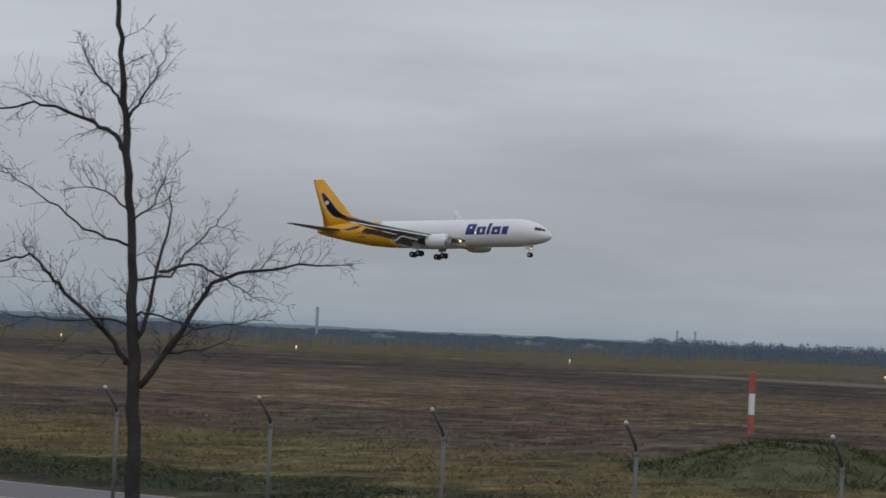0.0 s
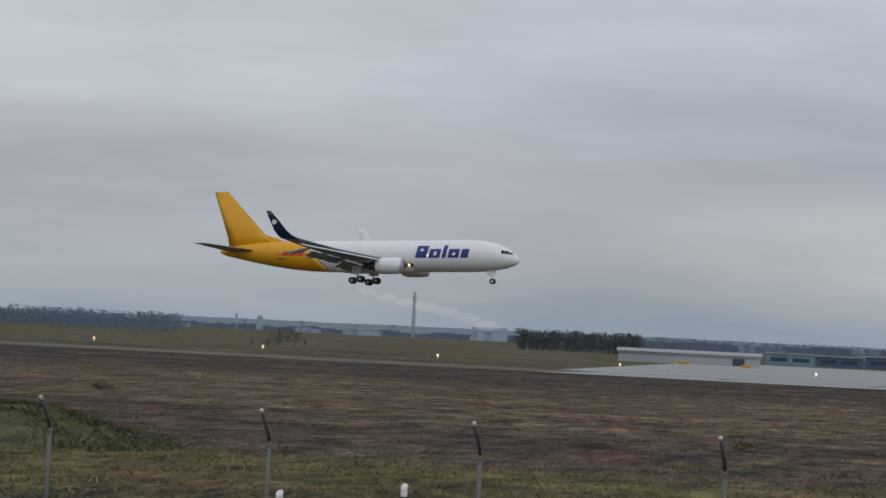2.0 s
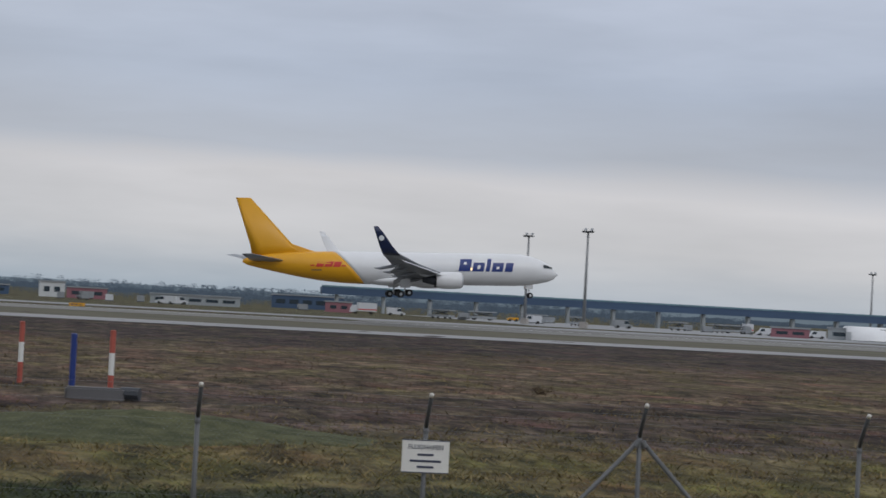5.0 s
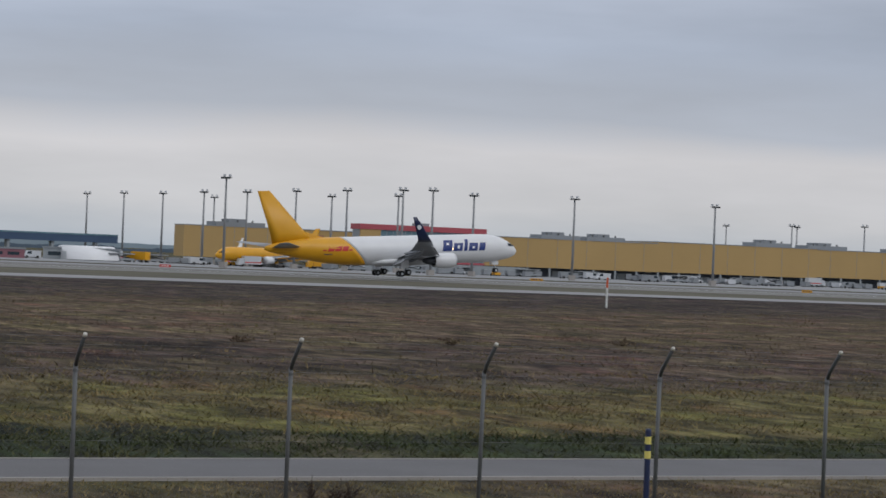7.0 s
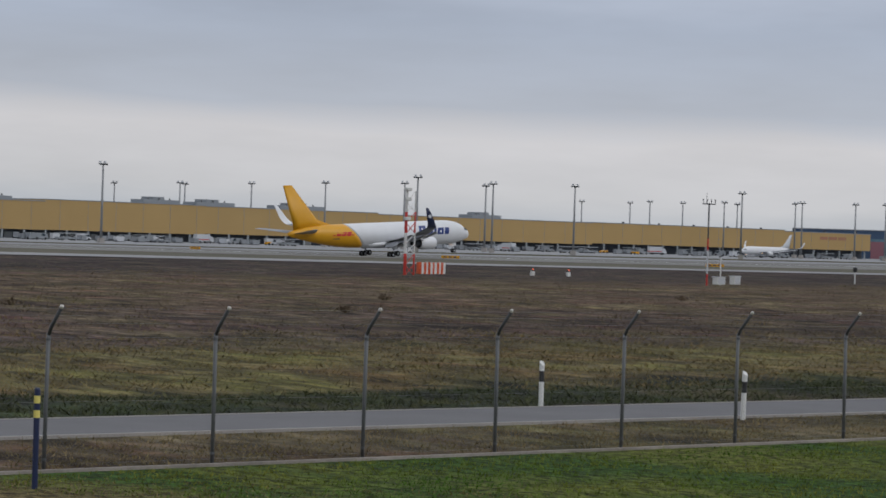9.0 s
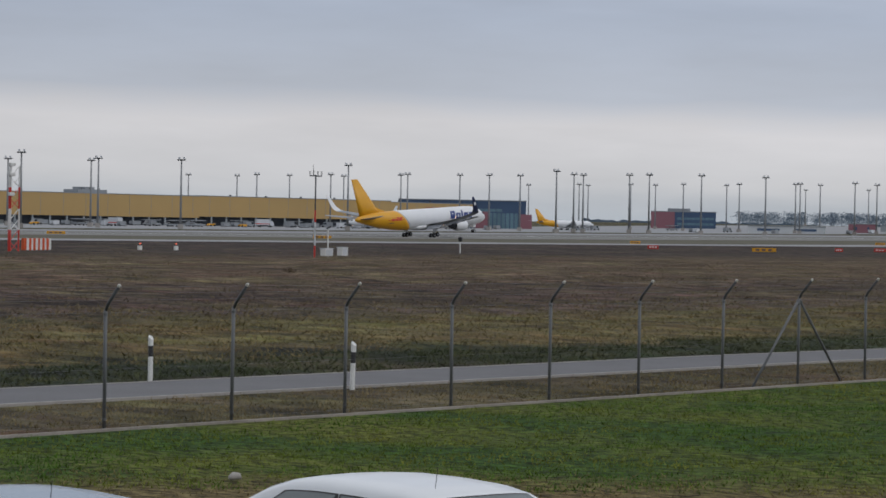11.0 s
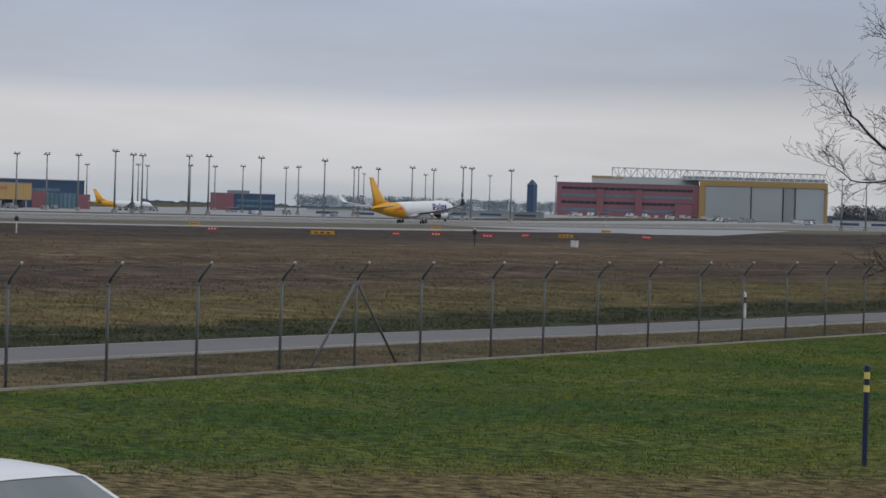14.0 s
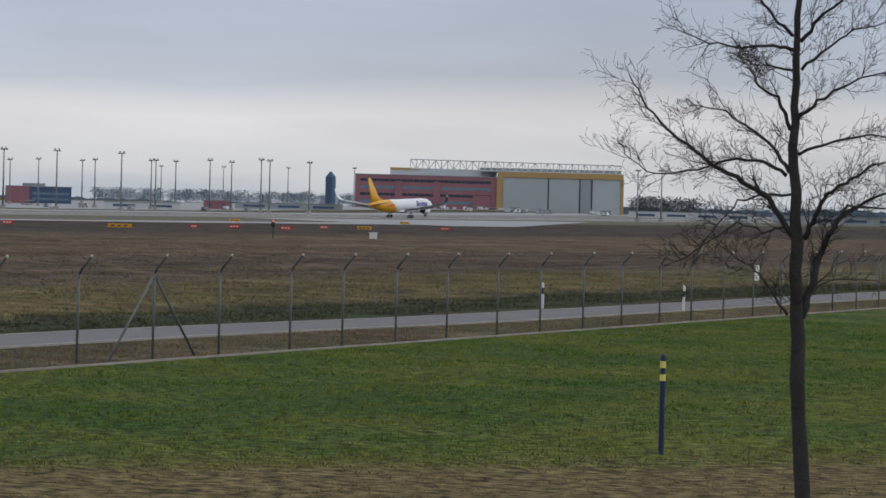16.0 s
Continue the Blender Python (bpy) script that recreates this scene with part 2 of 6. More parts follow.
M_ORANGE = material("orange_paint", (0.62, 0.09, 0.02), 0.45, vary=0.15)
M_WING = material("wing_grey", (0.24, 0.255, 0.28), 0.4, 0.1, vary=0.12, scale=0.4, fine=6, bump=0.03)
M_DARK = material("dark_underside", (0.045, 0.05, 0.06), 0.5, 0.2, vary=0.2)
M_TYRE = material("tyre_rubber", (0.018, 0.018, 0.02), 0.8, bump=0.1)
M_METAL = material("bright_metal", (0.60, 0.61, 0.63), 0.3, 0.8, vary=0.06)
M_GLASS = material("dark_glass", (0.03, 0.045, 0.06), 0.12, vary=0.1, bump=0.0)
M_GLASSBLUE = material("facade_glass", (0.13, 0.22, 0.27), 0.2, vary=0.25, scale=0.15, fine=1, bump=0)
M_WALLGREY = material("grey_cladding", (0.30, 0.33, 0.35), 0.6, vary=0.08, scale=0.05, fine=1.5)
M_WALLDARK = material("dark_blue_cladding", (0.045, 0.085, 0.16), 0.6, vary=0.12, scale=0.06, fine=1.5)
M_WALLPALE = material("pale_cladding", (0.55, 0.57, 0.58), 0.6, vary=0.06, scale=0.05, fine=1.5)
M_ROOF = material("roof_sheet", (0.25, 0.27, 0.29), 0.6, vary=0.1, scale=0.05)
# Recess shade, lifted by distance haze, is put into this base colour.
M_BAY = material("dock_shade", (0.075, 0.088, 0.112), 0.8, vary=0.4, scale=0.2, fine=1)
M_POLE = material("mast_steel", (0.24, 0.25, 0.26), 0.5, 0.3, vary=0.1, scale=0.3)
M_BARK = material("bark", (0.045, 0.042, 0.043), 0.95, vary=0.35, scale=4, fine=30, bump=0.7)
M_TWIG = material("twig", (0.046, 0.038, 0.037), 0.95, vary=0.3, scale=3, bump=0.2)
M_WOOD = material("far_wood", (0.062, 0.070, 0.078), 0.95, vary=0.5, scale=0.06, fine=0.6, bump=0)
M_CARWHITE = material("car_white", (0.70, 0.72, 0.74), 0.22, vary=0.02, bump=0)
M_CARBLUE = material("car_pale_blue", (0.22, 0.29, 0.36), 0.2, 0.3, vary=0.02, bump=0)
M_BLACK = material("black_plastic", (0.015, 0.015, 0.017), 0.5, bump=0.05)
M_SIGN = material("sign_white", (0.70, 0.70, 0.68), 0.5, vary=0.05)


def blade_material(name, low, high, broad=0.5, tufts=5.0):
    """Grass blades: two colours in patches, light and dark by the tuft and by the single blade."""
    m = bpy.data.materials.new(name)
    m.use_nodes = True
    n, l = m.node_tree.nodes, m.node_tree.links
    b = n["Principled BSDF"]
    b.inputs["Roughness"].default_value, b.inputs["Specular IOR Level"].default_value = 0.9, 0.1
    co = n.new("ShaderNodeTexCoord").outputs["Object"]
    got = []
    for scale, lo, hi, a, z in ((broad, 0.40, 0.62, 0.0, 1.0), (tufts, 0.36, 0.64, 0.66, 1.34)):
        t, r = n.new("ShaderNodeTexNoise"), n.new("ShaderNodeMapRange")
        t.inputs["Scale"].default_value, t.inputs["Detail"].default_value = scale, 4
        for i, v in enumerate((lo, hi, a, z)):
            r.inputs[i + 1].default_value = v
        l.new(co, t.inputs["Vector"]), l.new(t.outputs[0], r.inputs[0])
        got.append(r.outputs[0])
    mix, scaled = n.new("ShaderNodeMix"), n.new("ShaderNodeVectorMath")
    mix.data_type = "RGBA"
    mix.inputs[6].default_value, mix.inputs[7].default_value = (*low, 1), (*high, 1)
    each, both = n.new("ShaderNodeMath"), n.new("ShaderNodeMath")
    each.operation, both.operation, scaled.operation = "MULTIPLY_ADD", "MULTIPLY", "SCALE"
    each.inputs[1].default_value, each.inputs[2].default_value = 0.36, 0.82
    l.new(n.new("ShaderNodeNewGeometry").outputs["Random Per Island"], each.inputs[0])
    l.new(each.outputs[0], both.inputs[0]), l.new(got[1], both.inputs[1])
    l.new(got[0], mix.inputs[0]), l.new(mix.outputs[2], scaled.inputs[0]), l.new(both.outputs[0], scaled.inputs["Scale"])
    l.new(scaled.outputs[0], b.inputs["Base Color"])
    return m


M_STRAW = blade_material("dry_blades", (0.155, 0.130, 0.060), (0.232, 0.176, 0.086), 0.7, 3.5)
M_MEADOW = blade_material("meadow_blades", (0.134, 0.120, 0.050), (0.222, 0.164, 0.078), 0.35, 1.2)
M_GREEN = blade_material("green_blades", (0.066, 0.136, 0.020), (0.182, 0.188, 0.036), 0.3, 3.2)
M_RANK = blade_material("rank_blades", (0.042, 0.054, 0.021), (0.078, 0.080, 0.036), 0.5, 1.6)
M_HEATHER = blade_material("brown_blades", (0.158, 0.112, 0.088), (0.172, 0.144, 0.082), 0.12, 0.5)
M_EDGING = material("pale_edging", (0.30, 0.27, 0.245), 0.9, vary=0.3, scale=1, fine=12)
M_SHOULDER = material("worn_shoulder", (0.150, 0.148, 0.138), 0.85, vary=0.2, scale=0.04, fine=0.7)
M_LAMP = material("lamp_glow", (1, 0.8, 0.5), 0.4, bump=0, glow=(1.0, 0.60, 0.26, 2.6))
M_REDLAMP = material("red_lamp_glow", (1, 0.2, 0.1), 0.4, bump=0, glow=(1.0, 0.16, 0.08, 0.6))
M_DULL = material("dull_grey_paint", (0.26, 0.28, 0.30), 0.55, vary=0.25, scale=0.3, fine=4, bump=0.02)
M_LETTER = material("dark_lettering", (0.04, 0.05, 0.09), 0.6, bump=0)
# Distance haze is put into this blue-grey colour and its weak emission.
M_HAZED = material("hazed_distance", (0.10, 0.13, 0.15), 1.0, vary=0.2, scale=0.004, fine=0.03, bump=0, glow=(0.16, 0.205, 0.25, 0.55))
# Woods tinted blue and made to glow slightly in place of distance haze.
M_HAZEWOOD = material("hazed_wood", (0.060, 0.076, 0.098), 1.0, vary=0.3, scale=0.01, fine=0.08, bump=0, glow=(0.064, 0.092, 0.128, 0.40))
M_RINGS = material("pale_yellow_ring", (0.72, 0.62, 0.16), 0.5, bump=0.02)
M_CARGLASS = material("car_glass", (0.07, 0.095, 0.10), 0.06, vary=0.1, bump=0)
M_CARGLASS.node_tree.nodes["Principled BSDF"].inputs["IOR"].default_value = 2.0
# Skylight on the steam is imitated by a weak grey emission.
M_GLOWSTEAM = material("sky_toned_steam", (0.60, 0.61, 0.62), 1.0, vary=0.02, scale=0.01, bump=0, glow=(0.46, 0.48, 0.50, 0.5))
M_GLOWSTEAM.node_tree.nodes["Principled BSDF"].inputs["Alpha"].default_value = 0.16
M_DOOR = material("hangar_door_sheet", (0.40, 0.44, 0.46), 0.6, vary=0.06, scale=0.05, fine=1.5)
M_BANKED = material("heathy_bank", (0.070, 0.056, 0.040), 0.95, vary=0.5, scale=0.6, fine=4.0, bump=0.8, stain=(0.105, 0.082, 0.048))
M_SAND = material("bare_earth", (0.150, 0.118, 0.088), 0.95, vary=0.35, scale=0.2, fine=2.0, bump=0.6, stain=(0.075, 0.068, 0.045))
M_WEED = material("dead_weed", (0.060, 0.042, 0.032), 0.95, vary=0.3, bump=0)

# ---- building blocks ----


def place(name, bm, mat, parent=None, label="", smooth=False, at=None):
    """Links a bmesh as one mesh object, under a parent if there is one."""
    me = bpy.data.meshes.new(name)
    bm.to_mesh(me)
    bm.free()
    for m in mat if isinstance(mat, (list, tuple)) else (mat,):
        me.materials.append(m)
    if smooth:
        me.polygons.foreach_set("use_smooth", [True] * len(me.polygons))
    ob = new(name, me)
    ob.parent = parent
    if at is not None:
        ob.matrix_basis = at
    return tagged(ob, label)


def part(name, bm, mat, parent, label="", smooth=False):
    return place(name, bm, mat, parent, label, smooth)


def soup(name, verts, faces, mat, parent=None, label="", kind="", smooth=False):
    """One mesh from arrays, for what nobody could count."""
    me = bpy.data.meshes.new(name)
    me.from_pydata([tuple(v) for v in verts], [], faces)
    me.materials.append(mat)
    if smooth:
        me.polygons.foreach_set("use_smooth", [True] * len(me.polygons))
    ob = new(name, me)
    ob.parent = parent
    return tagged(ob, label, kind=kind)


def thing(name, m, label, category, group="", kind=""):
    ob = new(name)
    ob.empty_display_size = 0.2
    ob.matrix_basis = m
    return tagged(ob, label, category, group, kind)


def box(bm, x0, x1, y0, y1, z0, z1, bevel=0.0, turn=None):
    v = [bm.verts.new(p) for p in ((x0, y0, z0), (x1, y0, z0), (x1, y1, z0), (x0, y1, z0), (x0, y0, z1), (x1, y0, z1), (x1, y1, z1), (x0, y1, z1))]
    f = [bm.faces.new([v[i] for i in q]) for q in ((3, 2, 1, 0), (4, 5, 6, 7), (0, 1, 5, 4), (1, 2, 6, 5), (2, 3, 7, 6), (3, 0, 4, 7))]
    if bevel:
        got = bmesh.ops.bevel(bm, geom=list({e for q in f for e in q.edges}), offset=bevel, segments=2, affect="EDGES")
        v = list({w for q in got["faces"] for w in q.verts} | {w for w in v if w.is_valid})
    if turn is not None:
        bmesh.ops.transform(bm, matrix=turn, verts=[w for w in v if w.is_valid])
    return bm


def boxed(*args, **kw):
    return box(bmesh.new(), *args, **kw)


def tube(bm, path, radii, n=8, caps=True):
    """A round tube along points, with a radius at each."""
    path = [Vector(p) for p in path]
    rings = []
    side = None
    for i, p in enumerate(path):
        d = (path[min(i + 1, len(path) - 1)] - path[max(i - 1, 0)]).normalized()
        if side is None or abs(side.dot(d)) > 0.95:
            side = d.orthogonal().normalized()
        a = (side - d * side.dot(d)).normalized()
        side = a
        b = d.cross(a)
        rings.append([bm.verts.new(p + (a * math.cos(2 * math.pi * k / n) + b * math.sin(2 * math.pi * k / n)) * radii[i]) for k in range(n)])
    for r, s in zip(rings, rings[1:]):
        for k in range(n):
            bm.faces.new((r[k], r[(k + 1) % n], s[(k + 1) % n], s[k]))
    if caps:
        bm.faces.new(rings[0][::-1]), bm.faces.new(rings[-1])
    return bm


def tubed(path, radii, n=8):
    return tube(bmesh.new(), path, radii if isinstance(radii, (list, tuple)) else [radii] * len(path), n)


def loft(bm, rings, caps=True, closed=True):
    """A skin over rings of equally many points."""
    rows = [[bm.verts.new(p) for p in r] for r in rings]
    n = len(rows[0])
    for r, s in zip(rows, rows[1:]):
        for k in range(n if closed else n - 1):
            bm.faces.new((r[k], r[(k + 1) % n], s[(k + 1) % n], s[k]))
    if caps:
        bm.faces.new(rows[0][::-1]), bm.faces.new(rows[-1])
    bmesh.ops.recalc_face_normals(bm, faces=bm.faces[:])
    return bm


def ease(a, b, v):
    k = min(1.0, max(0.0, (v - a) / (b - a)))
    return k * k * (3 - 2 * k)


def land(x, y):
    """The height of the ground: level before the runway, climbing gently beyond it and to the east."""
    z = 0.0035 * max(0.0, min(x, 1700) - 480) * ease(150, 420, y) - 0.3 * ease(260, 420, y) * ease(150, 300, x)
    return z + min(3.2, 0.015 * max(0.0, y - 470)) * ease(980, 1400, x)


def bearing(degrees, far):
    """A spot on the ground, by its bearing from the viewer and its distance."""
    a = radians(degrees)
    x, y = far * math.sin(a), far * math.cos(a)
    return Vector((x, y, land(x, y)))


# ---- ground ----
def sheet(name, xs, ys, mat, lift=0.0, label="", rise=None):
    verts = [(x, y, (rise or land)(x, y) + lift) for y in ys for x in xs]
    n = len(xs)
    faces = [(j * n + i, j * n + i + 1, (j + 1) * n + i + 1, (j + 1) * n + i) for j in range(len(ys) - 1) for i in range(n - 1)]
    return tagged(soup(name, verts, faces, mat, label=label, smooth=True), kind="structure")


def field_height(x, y):
    """Hummocks in the meadow and a shallow bank beyond the road."""
    z = land(x, y)
    wild = ease(42, 48, y) * (1 - ease(300, 360, y))
    z += wild * (0.10 * noise.noise((x * 0.12, y * 0.2, 1.7)) + 0.09 * noise.noise((x * 0.45, y * 0.35, 4.2)))
    lawn = (1 - ease(31.0, 32.2, y))
    return z + lawn * 0.05 * noise.noise((x * 0.25, y * 0.25, 8.1)) - 0.02


xs = [-4800, -3000, -2000, -1400, -1000, -700, -500] + list(range(-400, -90, 10)) + list(np.arange(-90, 160, 1.0)) + list(range(160, 600, 10)) + list(range(600, 2000, 50)) + [2400, 3200, 4800]
ys = [-4800, -1000, -200, -60, -20] + list(np.arange(0, 120, 1.0)) + list(range(120, 400, 8)) + list(range(400, 1000, 20)) + [1100, 1300, 1600, 2200, 3200, 4800]
ground = sheet("ground", [float(v) for v in xs], [float(v) for v in ys], M_GROUND, label="rough winter grassland with brown heath and a mown lawn", rise=field_height)

RUN = -0.0611


def along_runway(x, off):
    return 419.8 - RUN * x + off


def strip(name, x0, x1, near, far, mat, lift, label, step=40, line=along_runway, rows=6):
    xs_ = list(np.arange(x0, x1 + step, step))
    verts, faces = [], []
    for x in xs_:
        for k in range(rows + 1):
            y = line(x, near + (far - near) * k / rows)
            verts.append((x, y, land(x, y) + lift))
    for i in range(len(xs_) - 1):
        for k in range(rows):
            a = i * (rows + 1) + k
            faces.append((a, a + rows + 1, a + rows + 2, a + 1))
    return tagged(soup(name, verts, faces, mat, label=label, smooth=True), kind="structure")


runway = strip("runway", -60, 3000, -30, 34, M_WORN, 0.06, "long worn grey-brown concrete runway")
strip("runway_marking", -60, 3000, 26, 27.4, M_WHITE, 0.09, "painted white edge line on the runway", rows=1)
strip("runway_strip", -60, 1500, -107, -30.5, M_STRIP, 0.03, "mown grey-olive grass strip beside the runway")
strip("service_taxiway", -84, 640, -139, -109, M_RUNWAY, 0.05, "pale concrete taxiway this side of the runway", step=20)
strip("runway_end", -180, -84.5, -139, -104, M_STRIP, 0.03, "greyish overgrown strip west of the taxiway", step=20)
taxi = strip("taxiway", -20, 2600, 84, 128, M_APRON, 0.05, "pale concrete taxiway beyond the runway")
apron = strip("apron", 120, 2200, 175, 420, M_APRON, 0.05, "wide concrete apron before the cargo buildings", rows=12)
strip("taxiway_shoulder", 60, 2600, 40, 83.5, M_SHOULDER, 0.04, "worn greyish strip beside the taxiway")


def slanted(name, near, far, mat, lift, label):
    """A paved quarter between two cross lines, each (y, x from, x to)."""
    verts, faces, n = [], [], 10
    for k in range(n + 1):
        u = k / n
        y, a, b = [p + (q - p) * u for p, q in zip(near, far)]
        verts += [(x, y, land(x, y) + lift) for x in (a, (a + b) / 2, b)]
    for k in range(n):
        for j in (0, 1):
            i = k * 3 + j
            faces.append((i, i + 1, i + 4, i + 3))
    return tagged(soup(name, verts, faces, mat, label=label, smooth=True), kind="structure")


# broad turn-off that leaves the runway to the north-west
slanted("taxiway_link", (306, -90, -50), (640, -150, -66), M_APRON, 0.07, "broad concrete turn-off that leaves the taxiway")
slanted("taxiway_link", (300, 640, 600), (425, 980, 700), M_APRON, 0.07, "narrow concrete spur beside the runway")

def road_line(x, off):
    """The road runs beside the fence and nears it at both ends."""
    return off - 2.5 * ease(18, 38, -x) - 1.3 * ease(58, 82, x)


strip("road", -300, 400, 38.05, 41.5, M_ASPHALT, 0.025, "narrow grey asphalt patrol road behind the fence", step=5, line=road_line, rows=3)
for near, far in ((37.95, 38.05), (41.5, 41.56)):
    place("road_edge", loft(bmesh.new(), [[(x, road_line(x, y), z) for y, z in ((near, -0.1), (far, -0.1), (far, 0.04), (near, 0.04))] for x in range(-300, 401, 5)]), M_KERB, label="thin pale concrete edging of the road")["kind"] = "structure"
place("lawn_edging", boxed(-120, 260, 32.62, 32.70, -0.15, 0.03, bevel=0.004), M_EDGING, label="low concrete edging strip under the fence")["kind"] = "structure"


# ---- fence ----
POSTS = [-31.57 - 3.6 * k for k in range(14, 0, -1)] + [-31.57, -28.00, -24.36, -20.74, -17.26, -13.84, -10.75, -7.35, -4.27, -1.04, 2.13, 5.11, 7.98, 10.99, 14.13, 17.17, 20.15, 23.21, 26.22, 29.12, 32.14, 35.10, 38.16, 41.25, 44.32, 47.45, 50.53, 53.47, 56.92, 59.69, 62.75, 65.90, 69.26, 72.36, 75.69, 78.89, 82.27, 85.28, 88.54, 91.70] + [91.70 + 3.2 * k for k in range(1, 26)]
BRACED = [7.98, 50.53]
FENCE_Y = 33.0


def fence_post():
    post = thing("fence_post", pose(0, FENCE_Y, 0), "galvanised fence post with a dark arm leaning outwards", "fence post", "posts of the boundary fence")
    part("pole", tubed([(0, 0, -0.3), (0, 0, 1.0), (0, 0, 2.04)], 0.032, 8), M_STEEL, post, smooth=True)
    part("arm", tubed([(0, 0, 2.0), (0, -0.06, 2.12), (0, -0.33, 2.43)], 0.028, 8), M_ARM, post, "dark angled arm", True)
    part("cap", tubed([(0, -0.325, 2.425), (0, -0.35, 2.455), (0, -0.36, 2.465)], [0.030, 0.030, 0.015], 8), M_CAP, post, "pale end cap", True)
    for z in (0.15, 1.05, 1.95):
        part("clamp", tubed([(0, 0, z - 0.02), (0, 0, z + 0.02)], 0.038, 8), M_STEEL, post)
    return post


first = fence_post()
first.matrix_basis = pose(POSTS[0], FENCE_Y, 0)
for x in POSTS[1:]:
    copy_thing(first, pose(x, FENCE_Y, 0, 0, 0.5 * random.uniform(-1, 1), 0))
for x in BRACED:
    for s in (-1, 1):
        b = thing("fence_brace", pose(x, FENCE_Y, 0), "slanting galvanised strut that stays a fence post", "fence brace", "struts of the boundary fence")
        part("strut", tubed([(s * 0.05, 0, 1.93), (s * 1.95, 0, -0.1)], 0.03, 8), M_STEEL, b, smooth=True)
        part("collar", tubed([(s * 0.02, 0, 1.95), (s * 0.07, 0, 1.88)], 0.048, 8), M_STEEL, b)


def prisms(pairs, r):
    """Three-sided rods between pairs of points."""
    verts, faces = [], []
    for a, b in pairs:
        a, b = Vector(a), Vector(b)
        d = (b - a).normalized()
        u = d.orthogonal().normalized() * r
        w = d.cross(u)
        i = len(verts)
        for p in (a, b):
            for k in range(3):
                verts.append(p + u * math.cos(k * 2.094) + w * math.sin(k * 2.094))
        faces += [(i + k, i + (k + 1) % 3, i + 3 + (k + 1) % 3, i + 3 + k) for k in range(3)]
    return verts, faces


x0, x1, pitch, top = POSTS[0], POSTS[-1], 0.075, 1.98
pairs = []
x = x0 - top
while x < x1:
    a, b = max(x, x0), min(x + top, x1)
    pairs.append(((a, FENCE_Y + 0.042, a - x + 0.02), (b, FENCE_Y + 0.042, b - x + 0.02)))
    pairs.append(((a, FENCE_Y + 0.045, top - (a - x) + 0.02), (b, FENCE_Y + 0.045, top - (b - x) + 0.02)))
    x += pitch
soup("chain_link", *prisms(pairs, 0.0006), M_WIRE, label="fine grey chain-link mesh stretched between the fence posts", kind="stuff")["category"] = "fence mesh"
for y, z in ((0.04, 0.06), (0.04, 1.0), (0.04, 1.97), (-0.12, 2.19), (-0.22, 2.31), (-0.32, 2.42)):
    w = soup("fence_wire", *prisms([((p, FENCE_Y + y, z), (q, FENCE_Y + y, z - 0.0)) for p, q in zip(POSTS, POSTS[1:])], 0.0017), M_WIRE, label="taut galvanised wire strung along the fence")
    tagged(w, category="wire", group="wires of the boundary fence")


# ---- distance ----
def ridge(name, mat, far, a0, a1, base, tall, rough, label, step=0.08, seed=0.0, keep=None):
    """A far skyline: a strip seen from the viewer, with an uneven crest."""
    verts, faces = [], []
    n = int((a1 - a0) / step) + 1
    for i in range(n):
        a = a0 + i * step
        h = tall * (0.72 + 0.55 * noise.noise((a * 0.06 + seed, seed, 0))) + rough * (noise.noise((a * 1.3, seed, 3.0)) + 0.7 * noise.noise((a * 5.1, seed, 7.0)) + 0.5 * noise.noise((a * 17.0, seed, 9.0)))
        if keep:
            h *= keep(a)
        p = Vector((math.sin(radians(a)), math.cos(radians(a)), 0))
        z0 = 3.6 + far * math.tan(radians(base))
        for d, z in ((0, -6.0), (0, z0 + h), (far * 0.04, z0 + h * 0.9), (far * 0.04, -6.0)):
            verts.append(tuple(p * (far + d) + Vector((0, 0, z))))
    for i in range(n - 1):
        for k in range(3):
            faces.append((i * 4 + k, (i + 1) * 4 + k, (i + 1) * 4 + k + 1, i * 4 + k + 1))
    return tagged(soup(name, verts, faces, mat, label=label, smooth=False), kind="structure")


# hills with distance haze painted in and a faint glow
ridge("backdrop_hills", M_HAZED, 4300, -75, 120, -0.05, 18, 1.2, "low horizon hills with haze painted blue-grey", 0.1, 2.3)
# wooded crests whose blue tint and glow are painted haze
ridge("backdrop_wood", M_HAZEWOOD, 3000, -75, 30, -0.1, 12, 2.6, "distant bare woods and villages along the horizon", 0.05, 5.1)
ridge("backdrop_wood_east", M_HAZEWOOD, 2500, 52, 90, 0.0, 13, 2.4, "distant bare woods beyond the airport", 0.04, 8.4)

# ---- aircraft ----
HULL = [(0, -0.78, 0.06, 0.06), (0.35, -0.72, 0.62, 0.62), (0.9, -0.62, 1.02, 1.0), (1.8, -0.45, 1.48, 1.5), (3.0, -0.22, 1.95, 1.98), (4.4, -0.06, 2.28, 2.36),
        (6.2, 0, 2.46, 2.63), (8.5, 0, 2.515, 2.705), (14, 0, 2.515, 2.705), (20, 0, 2.515, 2.705), (26, 0, 2.515, 2.705), (31, 0, 2.515, 2.705), (35.5, 0.0, 2.515, 2.70),
        (39, 0.06, 2.40, 2.60), (42, 0.22, 2.18, 2.40), (45, 0.46, 1.82, 2.06), (48, 0.68, 1.36, 1.60), (51, 0.82, 0.82, 1.02), (53, 0.88, 0.44, 0.60), (53.7, 0.90, 0.16, 0.26)]
AXIS, NOSE = 4.75, 28.0  # height of the hull's axis, and the nose ahead of the main wheels


